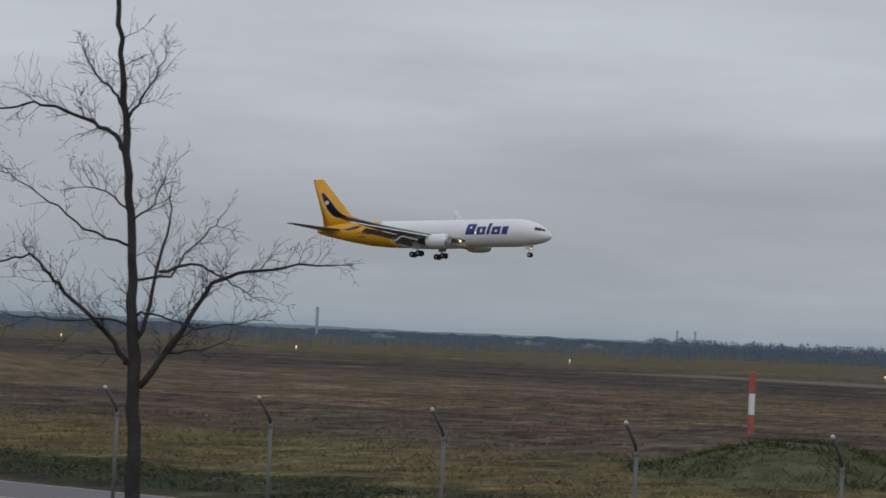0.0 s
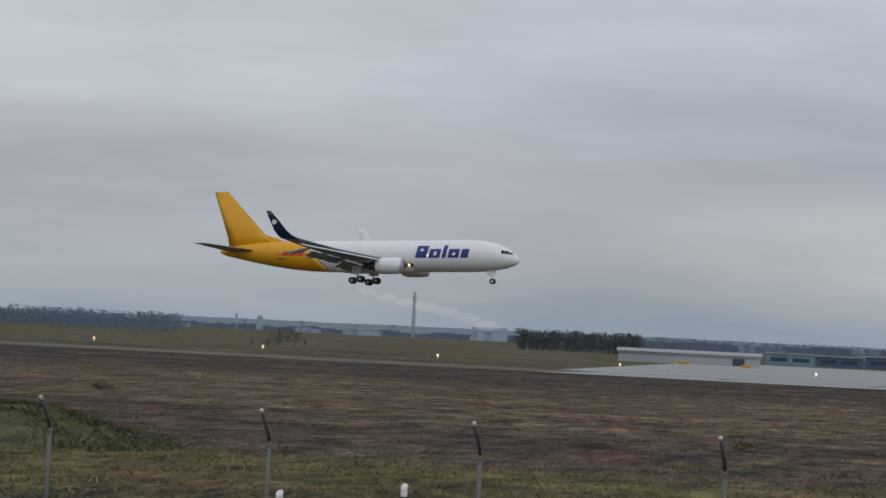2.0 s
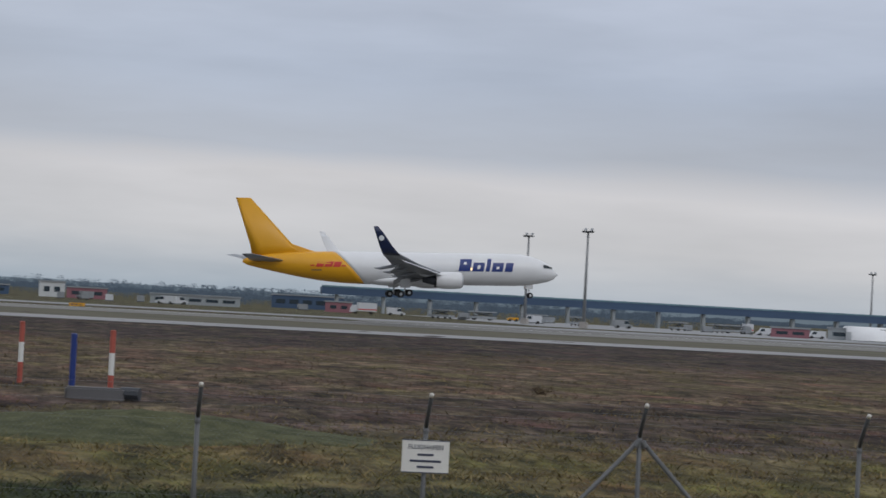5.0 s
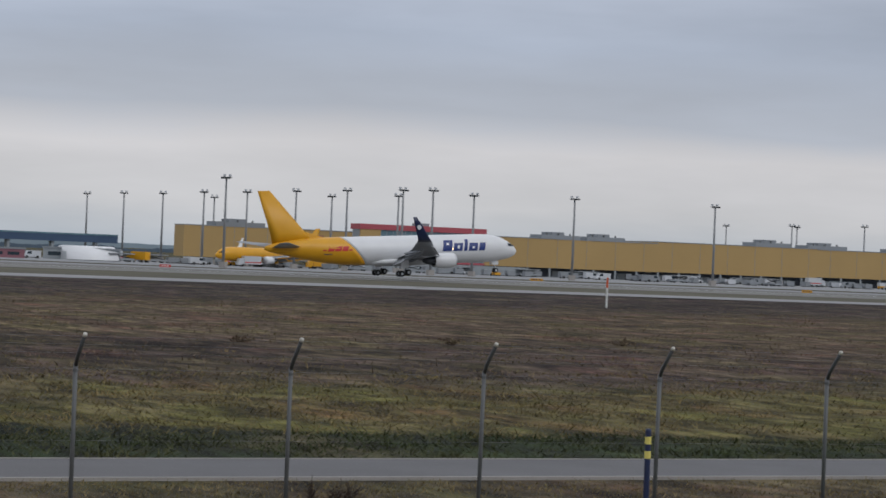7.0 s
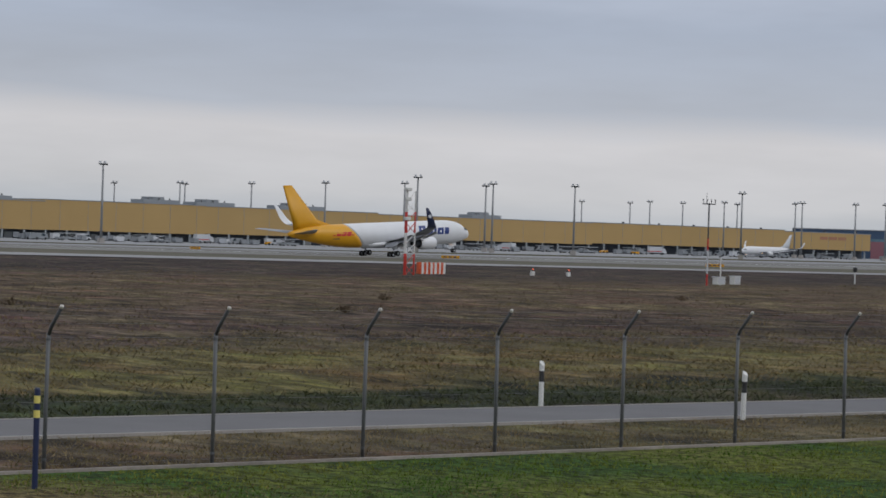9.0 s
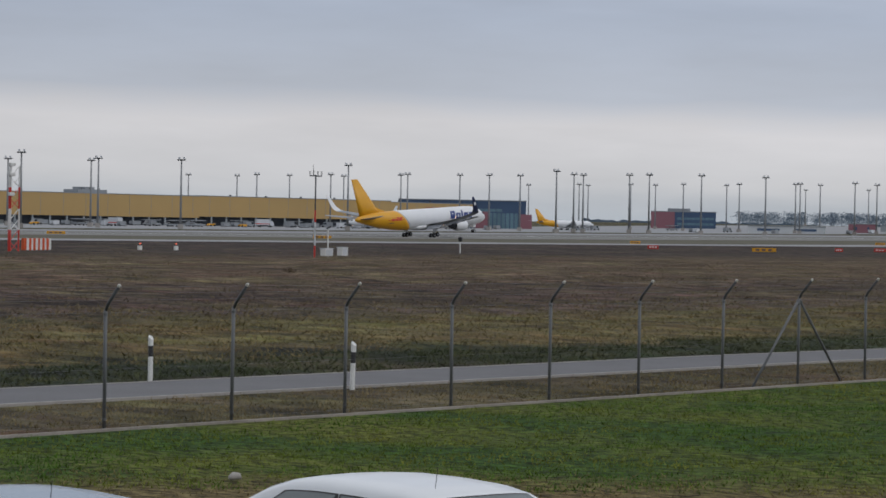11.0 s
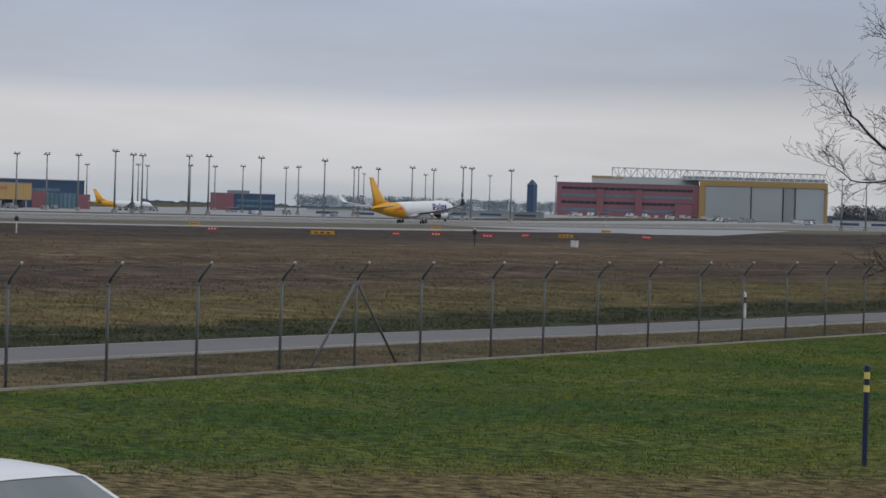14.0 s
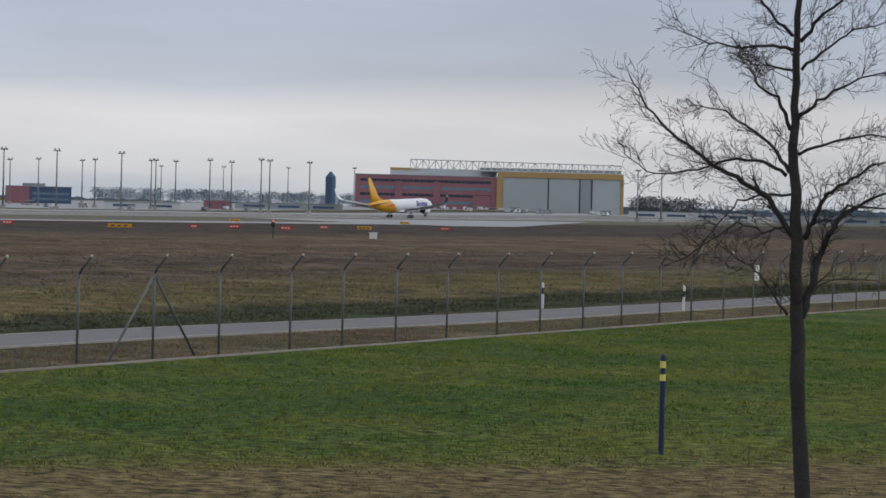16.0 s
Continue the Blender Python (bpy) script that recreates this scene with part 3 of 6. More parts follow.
def hull_at(s):
    for a, b in zip(HULL, HULL[1:]):
        if a[0] <= s <= b[0]:
            k = (s - a[0]) / (b[0] - a[0])
            return [p + (q - p) * k for p, q in zip(a, b)][1:]
    return HULL[-1][1:]


def hull_ring(s, shear, n=28):
    zc, hw, hh = hull_at(s)
    out = []
    for k in range(n):
        a = 2 * math.pi * k / n
        z = zc + hh * math.sin(a)
        out.append((NOSE - s - shear * z, hw * math.cos(a), AXIS + z))
    return out


def hull_piece(s0, s1, shear0, shear1, steps):
    rings = []
    for i in range(steps + 1):
        k = i / steps
        rings.append(hull_ring(s0 + (s1 - s0) * k, shear0 + (shear1 - shear0) * k))
    return loft(bmesh.new(), rings)


def foil(s, x, y, z, chord, thick, n=9):
    """A wing section with its leading edge at x."""
    up = []
    for i in range(n):
        u = (1 - math.cos(math.pi * i / (n - 1))) / 2
        t = thick * chord * (2.97 * math.sqrt(u) - 1.26 * u - 3.52 * u * u + 2.84 * u ** 3 - 1.03 * u ** 4) * 0.5
        up.append((u, t))
    pts = [(x - u * chord, z + t) for u, t in up] + [(x - u * chord, z - t * 0.8) for u, t in up[-2:0:-1]]
    return pts


def wing_sections(side, stations, thick=0.11):
    """Rings for stations (span, leading edge, height, chord, lean in degrees from upright section)."""
    rings = []
    for span, le, z, chord, lean in stations:
        ring = []
        for px, pz in foil(1, le, 0, 0, chord, thick):
            c, s_ = math.cos(radians(lean)), math.sin(radians(lean))
            ring.append((px, side * (span - pz * s_), z + pz * c))
        rings.append(ring)
    return rings


def wheel(parent, at, r=0.58, w=0.42, rim=None):
    x, y, z = at
    t = part("tyre", tubed([(x, y - w / 2, z), (x, y - w * 0.36, z), (x, y + w * 0.36, z), (x, y + w / 2, z)], [r * 0.86, r, r, r * 0.86], 16), M_TYRE, parent, smooth=False)
    part("rim", tubed([(x, y - w / 2 - 0.02, z), (x, y + w / 2 + 0.02, z)], r * 0.45, 10), M_SILVER, t, "grey wheel rim")


def airliner(m, label, front, rear, tail, tip, group="", landing=True, marks=True):
    """A twin-jet wide-body freighter; its space: x forward, ground under the main wheels at z 0."""
    ob = thing("airplane", m, label, "airplane", group)
    part("fuselage", hull_piece(0, 35.9, 0, 0.95, 46), front, ob, smooth=True)
    part("rear_fuselage", hull_piece(35.9, 53.7, 0.95, 0, 18), rear, ob, "fuselage tail section in its own colour", True)
    # cockpit windows
    for s in (-1, 1):
        for x0, x1, z0, z1 in ((1.15, 1.7, 0.22, 0.62), (1.76, 2.3, 0.24, 0.86), (2.36, 2.95, 0.30, 0.95)):
            bm = bmesh.new()
            quad = []
            for st, zz in ((x0, z0), (x1, z0 + 0.04), (x1, z1), (x0, z1 - 0.16)):
                zc, hw, hh = hull_at(st)
                k = max(-0.98, min(0.98, (zz - zc) / hh))
                quad.append(bm.verts.new((NOSE - st + 0.05, s * (hw * math.sqrt(1 - k * k) + 0.04), AXIS + zc + hh * k + 0.02)))
            bm.faces.new(quad)
            bmesh.ops.solidify(bm, geom=bm.faces[:], thickness=0.05)
            part("cockpit_window", bm, M_GLASS, ob, "dark cockpit pane")
    # fin with a dorsal root, and the stabilisers
    fin = loft(bmesh.new(), [[(x, y, z) for x, y, z in ring] for ring in (
        [(NOSE - 43.2 - u * 8.9, t, AXIS + 2.2 - u * 0.75) for u, t in ((0, 0), (0.1, 0.2), (0.4, 0.36), (0.75, 0.2), (1, 0), (0.75, -0.2), (0.4, -0.36), (0.1, -0.2))],
        [(NOSE - 45.2 - u * 7.3, t, AXIS + 3.5 + u * 0.1) for u, t in ((0, 0), (0.1, 0.17), (0.4, 0.3), (0.75, 0.16), (1, 0), (0.75, -0.16), (0.4, -0.3), (0.1, -0.17))],
        [(NOSE - 52.5 - u * 2.45, t, AXIS + 11.35) for u, t in ((0, 0), (0.1, 0.06), (0.4, 0.11), (0.75, 0.06), (1, 0), (0.75, -0.06), (0.4, -0.11), (0.1, -0.06))])])
    finob = part("fin", fin, tail, ob, "tall swept tail fin", True)
    part("rudder_gap", tubed([(NOSE - 50.6, 0.165, AXIS + 3.4), (NOSE - 54.35, 0.05, AXIS + 10.9)], 0.025, 4), M_DARK, finob)
    part("dorsal_fin", loft(bmesh.new(), [[(NOSE - 41.0, 0.05, AXIS + 2.3), (NOSE - 41.0, -0.05, AXIS + 2.3), (NOSE - 41.2, 0, AXIS + 2.5)],
                                           [(NOSE - 46.8, 0.22, AXIS + 2.3), (NOSE - 46.8, -0.22, AXIS + 2.3), (NOSE - 46.8, 0, AXIS + 4.25)]]), tail, ob)
    for s in (-1, 1):
        part("stabiliser", loft(bmesh.new(), wing_sections(s, [(0.7, NOSE - 46.6, AXIS + 1.0, 5.9, 0), (9.3, NOSE - 53.2, AXIS + 2.0, 2.0, 0)], 0.09)), M_WING, ob, "grey tailplane", True)
    # wings with winglets, flaps and track fairings
    for s in (-1, 1):
        root = AXIS - 1.55
        wing = part("wing", loft(bmesh.new(), wing_sections(s, [(1.6, NOSE - 17.6, root, 9.6, 0), (7.9, NOSE - 21.9, root + 0.85, 7.0, 4), (16.0, NOSE - 27.2, root + 2.1, 4.7, 6), (23.0, NOSE - 31.8, root + 3.6, 2.9, 10)])), M_WING, ob, "grey swept wing", True)
        part("winglet", loft(bmesh.new(), wing_sections(s, [(23.0, NOSE - 31.8, root + 3.6, 2.9, 10), (23.7, NOSE - 32.5, root + 4.0, 2.5, 38), (24.3, NOSE - 33.4, root + 4.9, 2.1, 66), (24.75, NOSE - 34.9, root + 6.9, 1.35, 78), (24.95, NOSE - 35.9, root + 8.0, 0.75, 80)], 0.1)), tip if s < 0 else M_WHITE, ob, "tall upswept winglet", True)
        if landing:
            for y0, y1, x0, x1, z0, z1, c in ((2.8, 8.6, 27.0, 28.3, 0.1, 0.8, 2.2), (9.6, 17.2, 28.2, 31.1, 0.95, 2.0, 1.5)):
                part("flap", loft(bmesh.new(), [[(NOSE - xx - u * c * 0.82, s * yy, root + zz - 0.25 - u * c * 0.5 + t) for u, t in ((0, 0), (0.3, 0.16), (1, 0.0), (0.3, -0.1))] for xx, yy, zz in ((x0, y0, z0), (x1, y1, z1))]), M_WING, wing, "lowered trailing flap")
            part("slat", loft(bmesh.new(), [[(NOSE - xx + 0.55 - u * 0.75, s * yy, root + zz - 0.38 + u * 0.35 + t) for u, t in ((0, 0), (0.4, 0.1), (1, 0.0), (0.4, -0.08))] for xx, yy, zz in ((22.6, 8.9, 0.9), (31.5, 22.6, 2.85))]), M_SILVER, wing, "drooped leading slat")
        for span, le, z in ((4.6, 25.5, 0.1), (10.8, 28.0, 1.0), (15.2, 30.2, 1.6), (19.0, 32.4, 2.2)):
            part("flap_fairing", tubed([(NOSE - le + 1.2, s * span, root + z - 0.15), (NOSE - le, s * span, root + z - 0.42), (NOSE - le - 1.9, s * span, root + z - 0.75), (NOSE - le - 2.9, s * span, root + z - 0.72)], [0.08, 0.3, 0.24, 0.05], 8), M_WING, wing, smooth=True)
        # engine: cowl, dark intake, fan, core and pylon
        ex, ey, ez = NOSE - 18.4, s * 7.9, root - 0.35
        cowl = part("engine_cowl", tube(bmesh.new(), [(ex - 0.15, ey, ez), (ex, ey, ez), (ex - 0.25, ey, ez), (ex - 1.3, ey, ez), (ex - 3.4, ey, ez - 0.02), (ex - 4.5, ey, ez - 0.03)], [1.06, 1.16, 1.32, 1.42, 1.38, 1.12], 24, False), M_WHITE, ob, "white engine cowl", True)
        part("intake_lip", tube(bmesh.new(), [(ex - 0.25, ey, ez), (ex + 0.03, ey, ez), (ex - 0.1, ey, ez), (ex - 0.5, ey, ez)], [1.325, 1.17, 1.07, 1.05], 24, False), M_METAL, cowl, "bright metal intake lip", True)
        part("fan", tubed([(ex - 0.9, ey, ez), (ex - 0.8, ey, ez)], 1.12, 20), M_DARK, cowl, "dark fan face")
        part("spinner", tubed([(ex - 0.8, ey, ez), (ex - 0.5, ey, ez), (ex - 0.3, ey, ez)], [0.34, 0.2, 0.02], 10), M_SILVER, cowl)
        part("core_nozzle", tubed([(ex - 4.2, ey, ez - 0.02), (ex - 5.4, ey, ez), (ex - 6.6, ey, ez + 0.05)], [0.85, 0.68, 0.42], 16), M_DARK, cowl, "dark metal exhaust cone", True)
        part("pylon", loft(bmesh.new(), [[(ex - a, ey + w, ez + h) for a, w, h in ((1.2, 0, 1.25), (2.2, 0.16, 1.2), (6.0, 0.16, 0.4), (7.2, 0, 0.9), (6.0, -0.16, 0.4), (2.2, -0.16, 1.2))],
                                            [(ex - a, ey + w, root + 0.9) for a, w in ((3.4, 0), (4.0, 0.14), (6.6, 0.14), (7.4, 0), (6.6, -0.14), (4.0, -0.14))]]), M_SILVER, ob, "engine pylon")
        lamp = part("landing_light", tubed([(NOSE - 18.75, s * 2.75, root + 0.02), (NOSE - 18.6, s * 2.75, root + 0.02)], [0.34, 0.28], 10), M_LAMP if landing else M_SILVER, ob, "lit landing light in the wing root")
    part("belly_fairing", loft(bmesh.new(), [[(NOSE - xx, w * math.cos(2 * math.pi * k / 14), AXIS - 2.05 + h * math.sin(2 * math.pi * k / 14)) for k in range(14)] for xx, w, h in ((17.5, 1.2, 0.5), (20, 2.3, 0.85), (26, 2.65, 0.95), (30, 2.3, 0.85), (33.5, 1.1, 0.5))]), front, ob, smooth=True)
    # landing gear
    if landing:
        for s in (-1, 1):
            y = s * 4.65
            leg = part("main_leg", tubed([(1.0, y * 0.8, AXIS - 1.9), (0.7, y, 1.6), (0.6, y, 0.62)], [0.2, 0.17, 0.14], 10), M_METAL, ob, "main landing gear leg")
            part("drag_stay", tubed([(2.2, y * 0.82, AXIS - 2.0), (0.65, y, 1.5)], 0.07, 6), M_METAL, leg)
            part("bogie", tubed([(-0.15, y, 0.5), (1.35, y, 0.72)], 0.13, 8), M_METAL, leg, "bogie beam, front wheels high")
            part("gear_door", boxed(-0.2, 1.5, y + s * 0.35, y + s * 0.42, 1.55, 3.0), front, leg, "hanging gear door")
            for dx, z in ((-0.11, 0.5), (1.31, 0.72)):
                for dy in (-0.57, 0.57):
                    w = part("wheel_hub", tubed([(dx, y + dy - 0.1, z), (dx, y + dy + 0.1, z)], 0.15, 8), M_METAL, ob)
                    wheel(w, (dx, y + dy, z))
        nx = 23.2
        leg = part("nose_leg", tubed([(nx - 0.35, 0, AXIS - 2.3), (nx, 0, 0.5)], [0.14, 0.09], 8), M_METAL, ob, "nose landing gear leg")
        part("nose_gear_door", boxed(nx - 0.9, nx + 0.4, -0.55, -0.5, 1.55, 2.3), front, leg)
        part("nose_gear_door", boxed(nx - 0.9, nx + 0.4, 0.5, 0.55, 1.55, 2.3), front, leg)
        for s in (-1, 1):
            part("taxi_light", tubed([(nx + 0.12, s * 0.22, 1.75), (nx + 0.22, s * 0.22, 1.75)], 0.1, 8), M_LAMP, leg, "lit lamp on the nose leg")
            w = part("wheel_hub", tubed([(nx, s * 0.3 - 0.1, 0.47), (nx, s * 0.3 + 0.1, 0.47)], 0.12, 8), M_METAL, ob)
            wheel(w, (nx, s * 0.3, 0.47), 0.47, 0.3)
    if marks:
        # the livery's word marks stay plain slanted blocks of their colours
        for s in (-1, 1):
            def block(x0, x1, z0, z1, mat, name, slant=0.22, bulge=0.025):
                bm = bmesh.new()
                cols = []
                for i in range(7):
                    z = z0 + (z1 - z0) * i / 6
                    row = []
                    for k in range(5):
                        xx = x0 + (x1 - x0) * k / 4 + (z - z0) * slant
                        zc, hw, hh = hull_at(NOSE - xx)
                        row.append(bm.verts.new((xx, s * (hw * math.sqrt(max(0.01, 1 - ((z - AXIS - zc) / hh) ** 2)) + bulge), z)))
                    cols.append(row)
                for a, b in zip(cols, cols[1:]):
                    for k in range(4):
                        bm.faces.new((a[k], a[k + 1], b[k + 1], b[k]))
                part(name, bm, mat, ob)
            zb = AXIS - 0.35
            # five blue blocks, the first and fourth tall
            for x0, w, h in ((10.2, 2.0, 2.05), (12.55, 1.95, 1.5), (14.85, 0.7, 2.15), (15.9, 1.9, 1.5), (18.15, 1.3, 1.5)):
                block(x0, x0 + w, zb, zb + h, M_BLUE, "blue_mark")
            for x0, w, h in ((11.0, 0.5, 0.4), (13.3, 0.5, 0.65), (16.6, 0.5, 0.45)):
                block(x0 + 0.12, x0 + w + 0.12, zb + (1.15 if x0 < 12 else 0.4), zb + (1.15 if x0 < 12 else 0.4) + h, front, "white_gap", bulge=0.035)
            for x0, w in ((-13.9, 1.25), (-12.5, 1.3), (-11.05, 1.2)):
                block(x0, x0 + w, AXIS + 0.1, AXIS + 1.0, M_RED, "red_mark", 0.45)
            block(-14.8, -14.1, AXIS + 0.2, AXIS + 0.42, M_RED, "red_bar")
            block(-9.6, -8.9, AXIS + 0.2, AXIS + 0.42, M_RED, "red_bar")
            block(-14.6, -12.9, AXIS - 0.5, AXIS - 0.35, M_LETTER, "small_bar", 0)
            if s < 0:
                part("winglet_emblem", tubed([(NOSE - 35.3, -24.72, AXIS + 4.6), (NOSE - 35.3, -24.86, AXIS + 4.62)], 0.42, 14), M_SILVER, ob, "pale round emblem")
        part("side_lamp", tubed([(12.45, -2.5, AXIS + 0.05), (12.45, -2.57, AXIS + 0.05)], 0.13, 8), M_LAMP, ob, "small lit lamp on the hull")
    return ob


jet = airliner(pose(0, 412, 0), "white and yellow twin-jet freighter with wheels and flaps down", M_WHITE, M_YELLOW, M_YELLOW, M_NAVY)


# ---- airfield buildings ----
def house(name, label, far_left, m, width, depth, tall, wall, roof=M_ROOF, category="building"):
    """A building with walls and a roof; its space: x along the front, y away from the viewer, the front at y 0."""
    ob = thing(name, m, label, category)
    part("wall", boxed(0, width, 0, depth, -2.0, tall), wall, ob)
    part("roof", boxed(-0.3, width + 0.3, -0.3, depth + 0.3, tall, tall + 0.45), roof, ob)
    return ob


def facing(a0, a1, far):
    """A frame whose x runs along a front that spans two bearings at a distance, turned to the viewer."""
    p, q = bearing(a0, far), bearing(a1, far)
    d = q - p
    turn = math.degrees(math.atan2(d.y, d.x))
    return pose(p.x, p.y, min(p.z, q.z), 0, 0, turn), math.hypot(d.x, d.y)


def bearing_pose(a, far):
    p = bearing(a, far)
    return pose(p.x, p.y, 0, 0, 0, -a)


def front_on(x, y, z=None):
    return pose(x, y, land(x, y) if z is None else z)


def windows(ob, x0, x1, z, tall, count, mat=M_GLASSBLUE, gap=0.25, name="window"):
    w = (x1 - x0) / count
    for i in range(count):
        part(name, boxed(x0 + i * w + gap / 2, x0 + (i + 1) * w - gap / 2, -0.06, 0.1, z, z + tall), mat, ob)


def rooftop(ob, x0, x1, z, depth=9, mat=M_ROOF):
    part("roof_plant", boxed(x0, x1, 12, 12 + depth, z, z + 1.5), mat, ob, "grey plant room on the roof")
    part("roof_plant", boxed(x0 + (x1 - x0) * 0.3, x0 + (x1 - x0) * 0.62, 13, 12 + depth, z + 1.5, z + 2.6), mat, ob, "grey plant room on the roof")
    for k in range(3):
        part("roof_vent", tubed([(x0 + (x1 - x0) * (0.15 + 0.3 * k), 12.5, z), (x0 + (x1 - x0) * (0.15 + 0.3 * k), 12.5, z + 2.2)], 0.3, 8), M_STEEL, ob)


# the long yellow sorting hall, above loading docks whose shade is painted in
HALL_Y = 800
hall = thing("sorting_hall", pose(0, HALL_Y, 3.4), "very long yellow-clad cargo hall over dark loading docks", "warehouse")
for x0, x1, z0, z1 in ((302, 366, -1.2, 9.2), (414, 486, -0.4, 9.9), (486, 556, -0.3, 10.6), (556, 640, 0.1, 10.4), (640, 758, 0.7, 9.9), (758, 880, 1.3, 10.1), (880, 940, 1.8, 9.6)):
    part("wall", boxed(x0, x1, 0, 9 if x0 < 400 else 60, z0, z1), M_WALLYEL, hall, "yellow sheet cladding")
    part("parapet", boxed(x0, x1, -0.15, 9.2 if x0 < 400 else 60.2, z1, z1 + 0.3), M_ROOF, hall)
    for x in np.arange(x0 + 6, x1 - 2, 12.0):
        part("cladding_joint", boxed(x, x + 0.12, -0.05, 0.02, z0 + 0.1, z1 - 0.1), M_ROOF, hall)
# wall coloured dark blue-grey for the shade and haze in the dock
part("dock_wall", boxed(392, 940, 5, 58, -6, 3.3), M_BAY, hall, "set-back dock wall with shade painted into its colour")
for x in np.arange(432, 940, 9.0):
    part("dock_pillar", boxed(x, x + 0.7, 0.1, 0.6, -6, 1.5), M_WALLGREY, hall)
for x in np.arange(436, 934, 9.0):
    part("dock_door", boxed(x, x + 3.4, 4.8, 5.1, -5.2, -1.4), M_WALLPALE if random.random() < 0.5 else M_WALLGREY, hall)
for a, b, z in ((318, 336, 9.5), (444, 460, 10.1), (463, 479, 10.1), (536, 552, 10.9), (560, 578, 10.7), (600, 622, 10.7), (700, 716, 10.2)):
    rooftop(hall, a, b, z)
for x in np.arange(780, 938, 22.0):
    part("roof_vent", tubed([(x, 4, 9.6), (x, 4, 11.0)], 0.5, 8), M_DARK, hall)
for k in range(3):
    part("red_mark", boxed(338 + k * 5.2, 342.4 + k * 5.2, -0.12, -0.02, 6.2, 7.7), M_MARK, hall, "faded red sign block")
    part("red_mark", boxed(904 + k * 6.5, 909.4 + k * 6.5, -0.12, -0.02, 6.4, 7.9), M_MARK, hall, "faded red sign block")

office = thing("office_block", pose(353, 770, 2.6), "red office block with broad bands of blue glass", "office building")
part("wall", boxed(0, 46, 0, 7, -5, 12.0), M_WALLGREY, office, "blue-grey wall")
part("roof", boxed(-0.5, 46.5, -0.6, 7.5, 10.9, 12.7), M_OFFICE, office, "deep red roof edge")
part("end_wall", boxed(-0.4, 7.0, -0.4, 0.3, 1.6, 10.9), M_WALLYEL, office, "yellow end wall")
for z0_, z1_ in ((5.2, 6.2), (2.6, 3.6), (0.4, 1.1)):
    part("red_stripe", boxed(7.0, 46.2, -0.3, 0.1, z0_, z1_), M_OFFICE, office, "red cladding stripe")
for z, t in ((1.2, 1.3), (3.7, 1.4), (6.4, 2.1), (8.7, 2.1)):
    windows(office, 7.2, 45.8, z, t, 17)
part("base_wall", boxed(0, 62, -0.5, 0, -5, 0.2), M_WALLGREY, office, "blue-grey base")
part("roof_plant", boxed(22, 26, 2, 7, 12.7, 13.7), M_ROOF, office)

m, w = facing(47.9, 50.75, 1290)
ob = house("terminal_block", "dark blue-grey office block behind the cargo hall", 0, m, w, 40, 14.0, M_WALLDARK, category="office building")
windows(ob, 2, w - 12, 8.6, 1.4, 16)
part("red_wall", boxed(w * 0.60, w * 0.70, -0.5, 12, -2, 8.6), M_WALLRED, ob, "dull red wall panel")
part("side_wing", boxed(w * 0.945, w + 3, -0.4, 12, -2, 7.5), M_WALLRED, ob, "dull red side wing")
windows(ob, w * 0.705, w * 0.94, -0.5, 8.4, 7, M_GLASSBLUE, 0.5)
part("blue_screen", boxed(6, 22, -0.3, -0.05, 4.0, 8.0), M_GLASSBLUE, ob)

m, w = facing(53.55, 54.98, 1420)
ob = house("low_office", "small red and blue office building by the apron", 0, m, w, 24, 9.2, M_WALLDARK, category="office building")
part("red_wall", boxed(-0.3, w * 0.36, -0.3, 10, -2, 9.3), M_WALLRED, ob, "red cladding at one end")
part("roof_plant", boxed(w * 0.25, w * 0.6, 6, 14, 9.6, 11.2), M_ROOF, ob)
windows(ob, w * 0.4, w - 1, 5.0, 1.2, 8)
windows(ob, w * 0.4, w - 1, 2.0, 1.2, 8)

# maintenance hangar with its red wing and roof truss
m, w = facing(61.27, 64.45, 1600)
ob = house("hangar_wing", "long dark red office wing beside a hangar", 0, m, w, 60, 20.5, M_WALLRED, category="office building")
for i, z in enumerate((3.2, 7.6, 12.0, 16.4)):
    windows(ob, 3, w - 4, z, 1.7, 22, M_GLASS if i % 2 else M_GLASSBLUE)
for a, b, z0, z1 in ((0.28, 0.33, 0, 17), (0.55, 0.6, 0, 17), (0.83, 0.95, 0, 9)):
    part("stair_tower", boxed(w * a, w * b, -1.2, -0.1, z0, z1), M_WALLRED, ob, "red stair shaft")
part("upper_wall", boxed(w * 0.24, w, 20, 58, 20.9, 25.6), M_WALLPALE, ob, "set-back pale upper storey")
part("yellow_band", boxed(w * 0.24, w * 0.46, 19.8, 19.95, 24.2, 25.7), M_WALLYEL, ob)
m, w = facing(64.45, 67.27, 1600)
hangar = house("hangar", "huge pale grey aircraft hangar with a yellow door frame", 0, m, w, 90, 24.4, M_WALLGREY, category="hangar")
part("door_frame", boxed(0, w, -1.2, -0.2, 21.7, 25.1), M_WALLYEL, hangar, "yellow beam above the doors")
part("door_frame", boxed(-0.2, 3.4, -1.2, -0.2, -3, 21.7), M_WALLYEL, hangar, "yellow door jamb")
part("door_frame", boxed(w - 1.6, w + 0.2, -1.2, -0.2, -3, 21.7), M_WALLYEL, hangar, "yellow door jamb")
for a, b, mat in ((0.045, 0.40, M_DOOR), (0.405, 0.65, M_DOOR), (0.66, 0.74, M_WALLGREY), (0.755, 0.975, M_DOOR)):
    part("hangar_door", boxed(w * a, w * b, -0.6, -0.3, -3, 21.6), mat, hangar, "tall sliding hangar door")
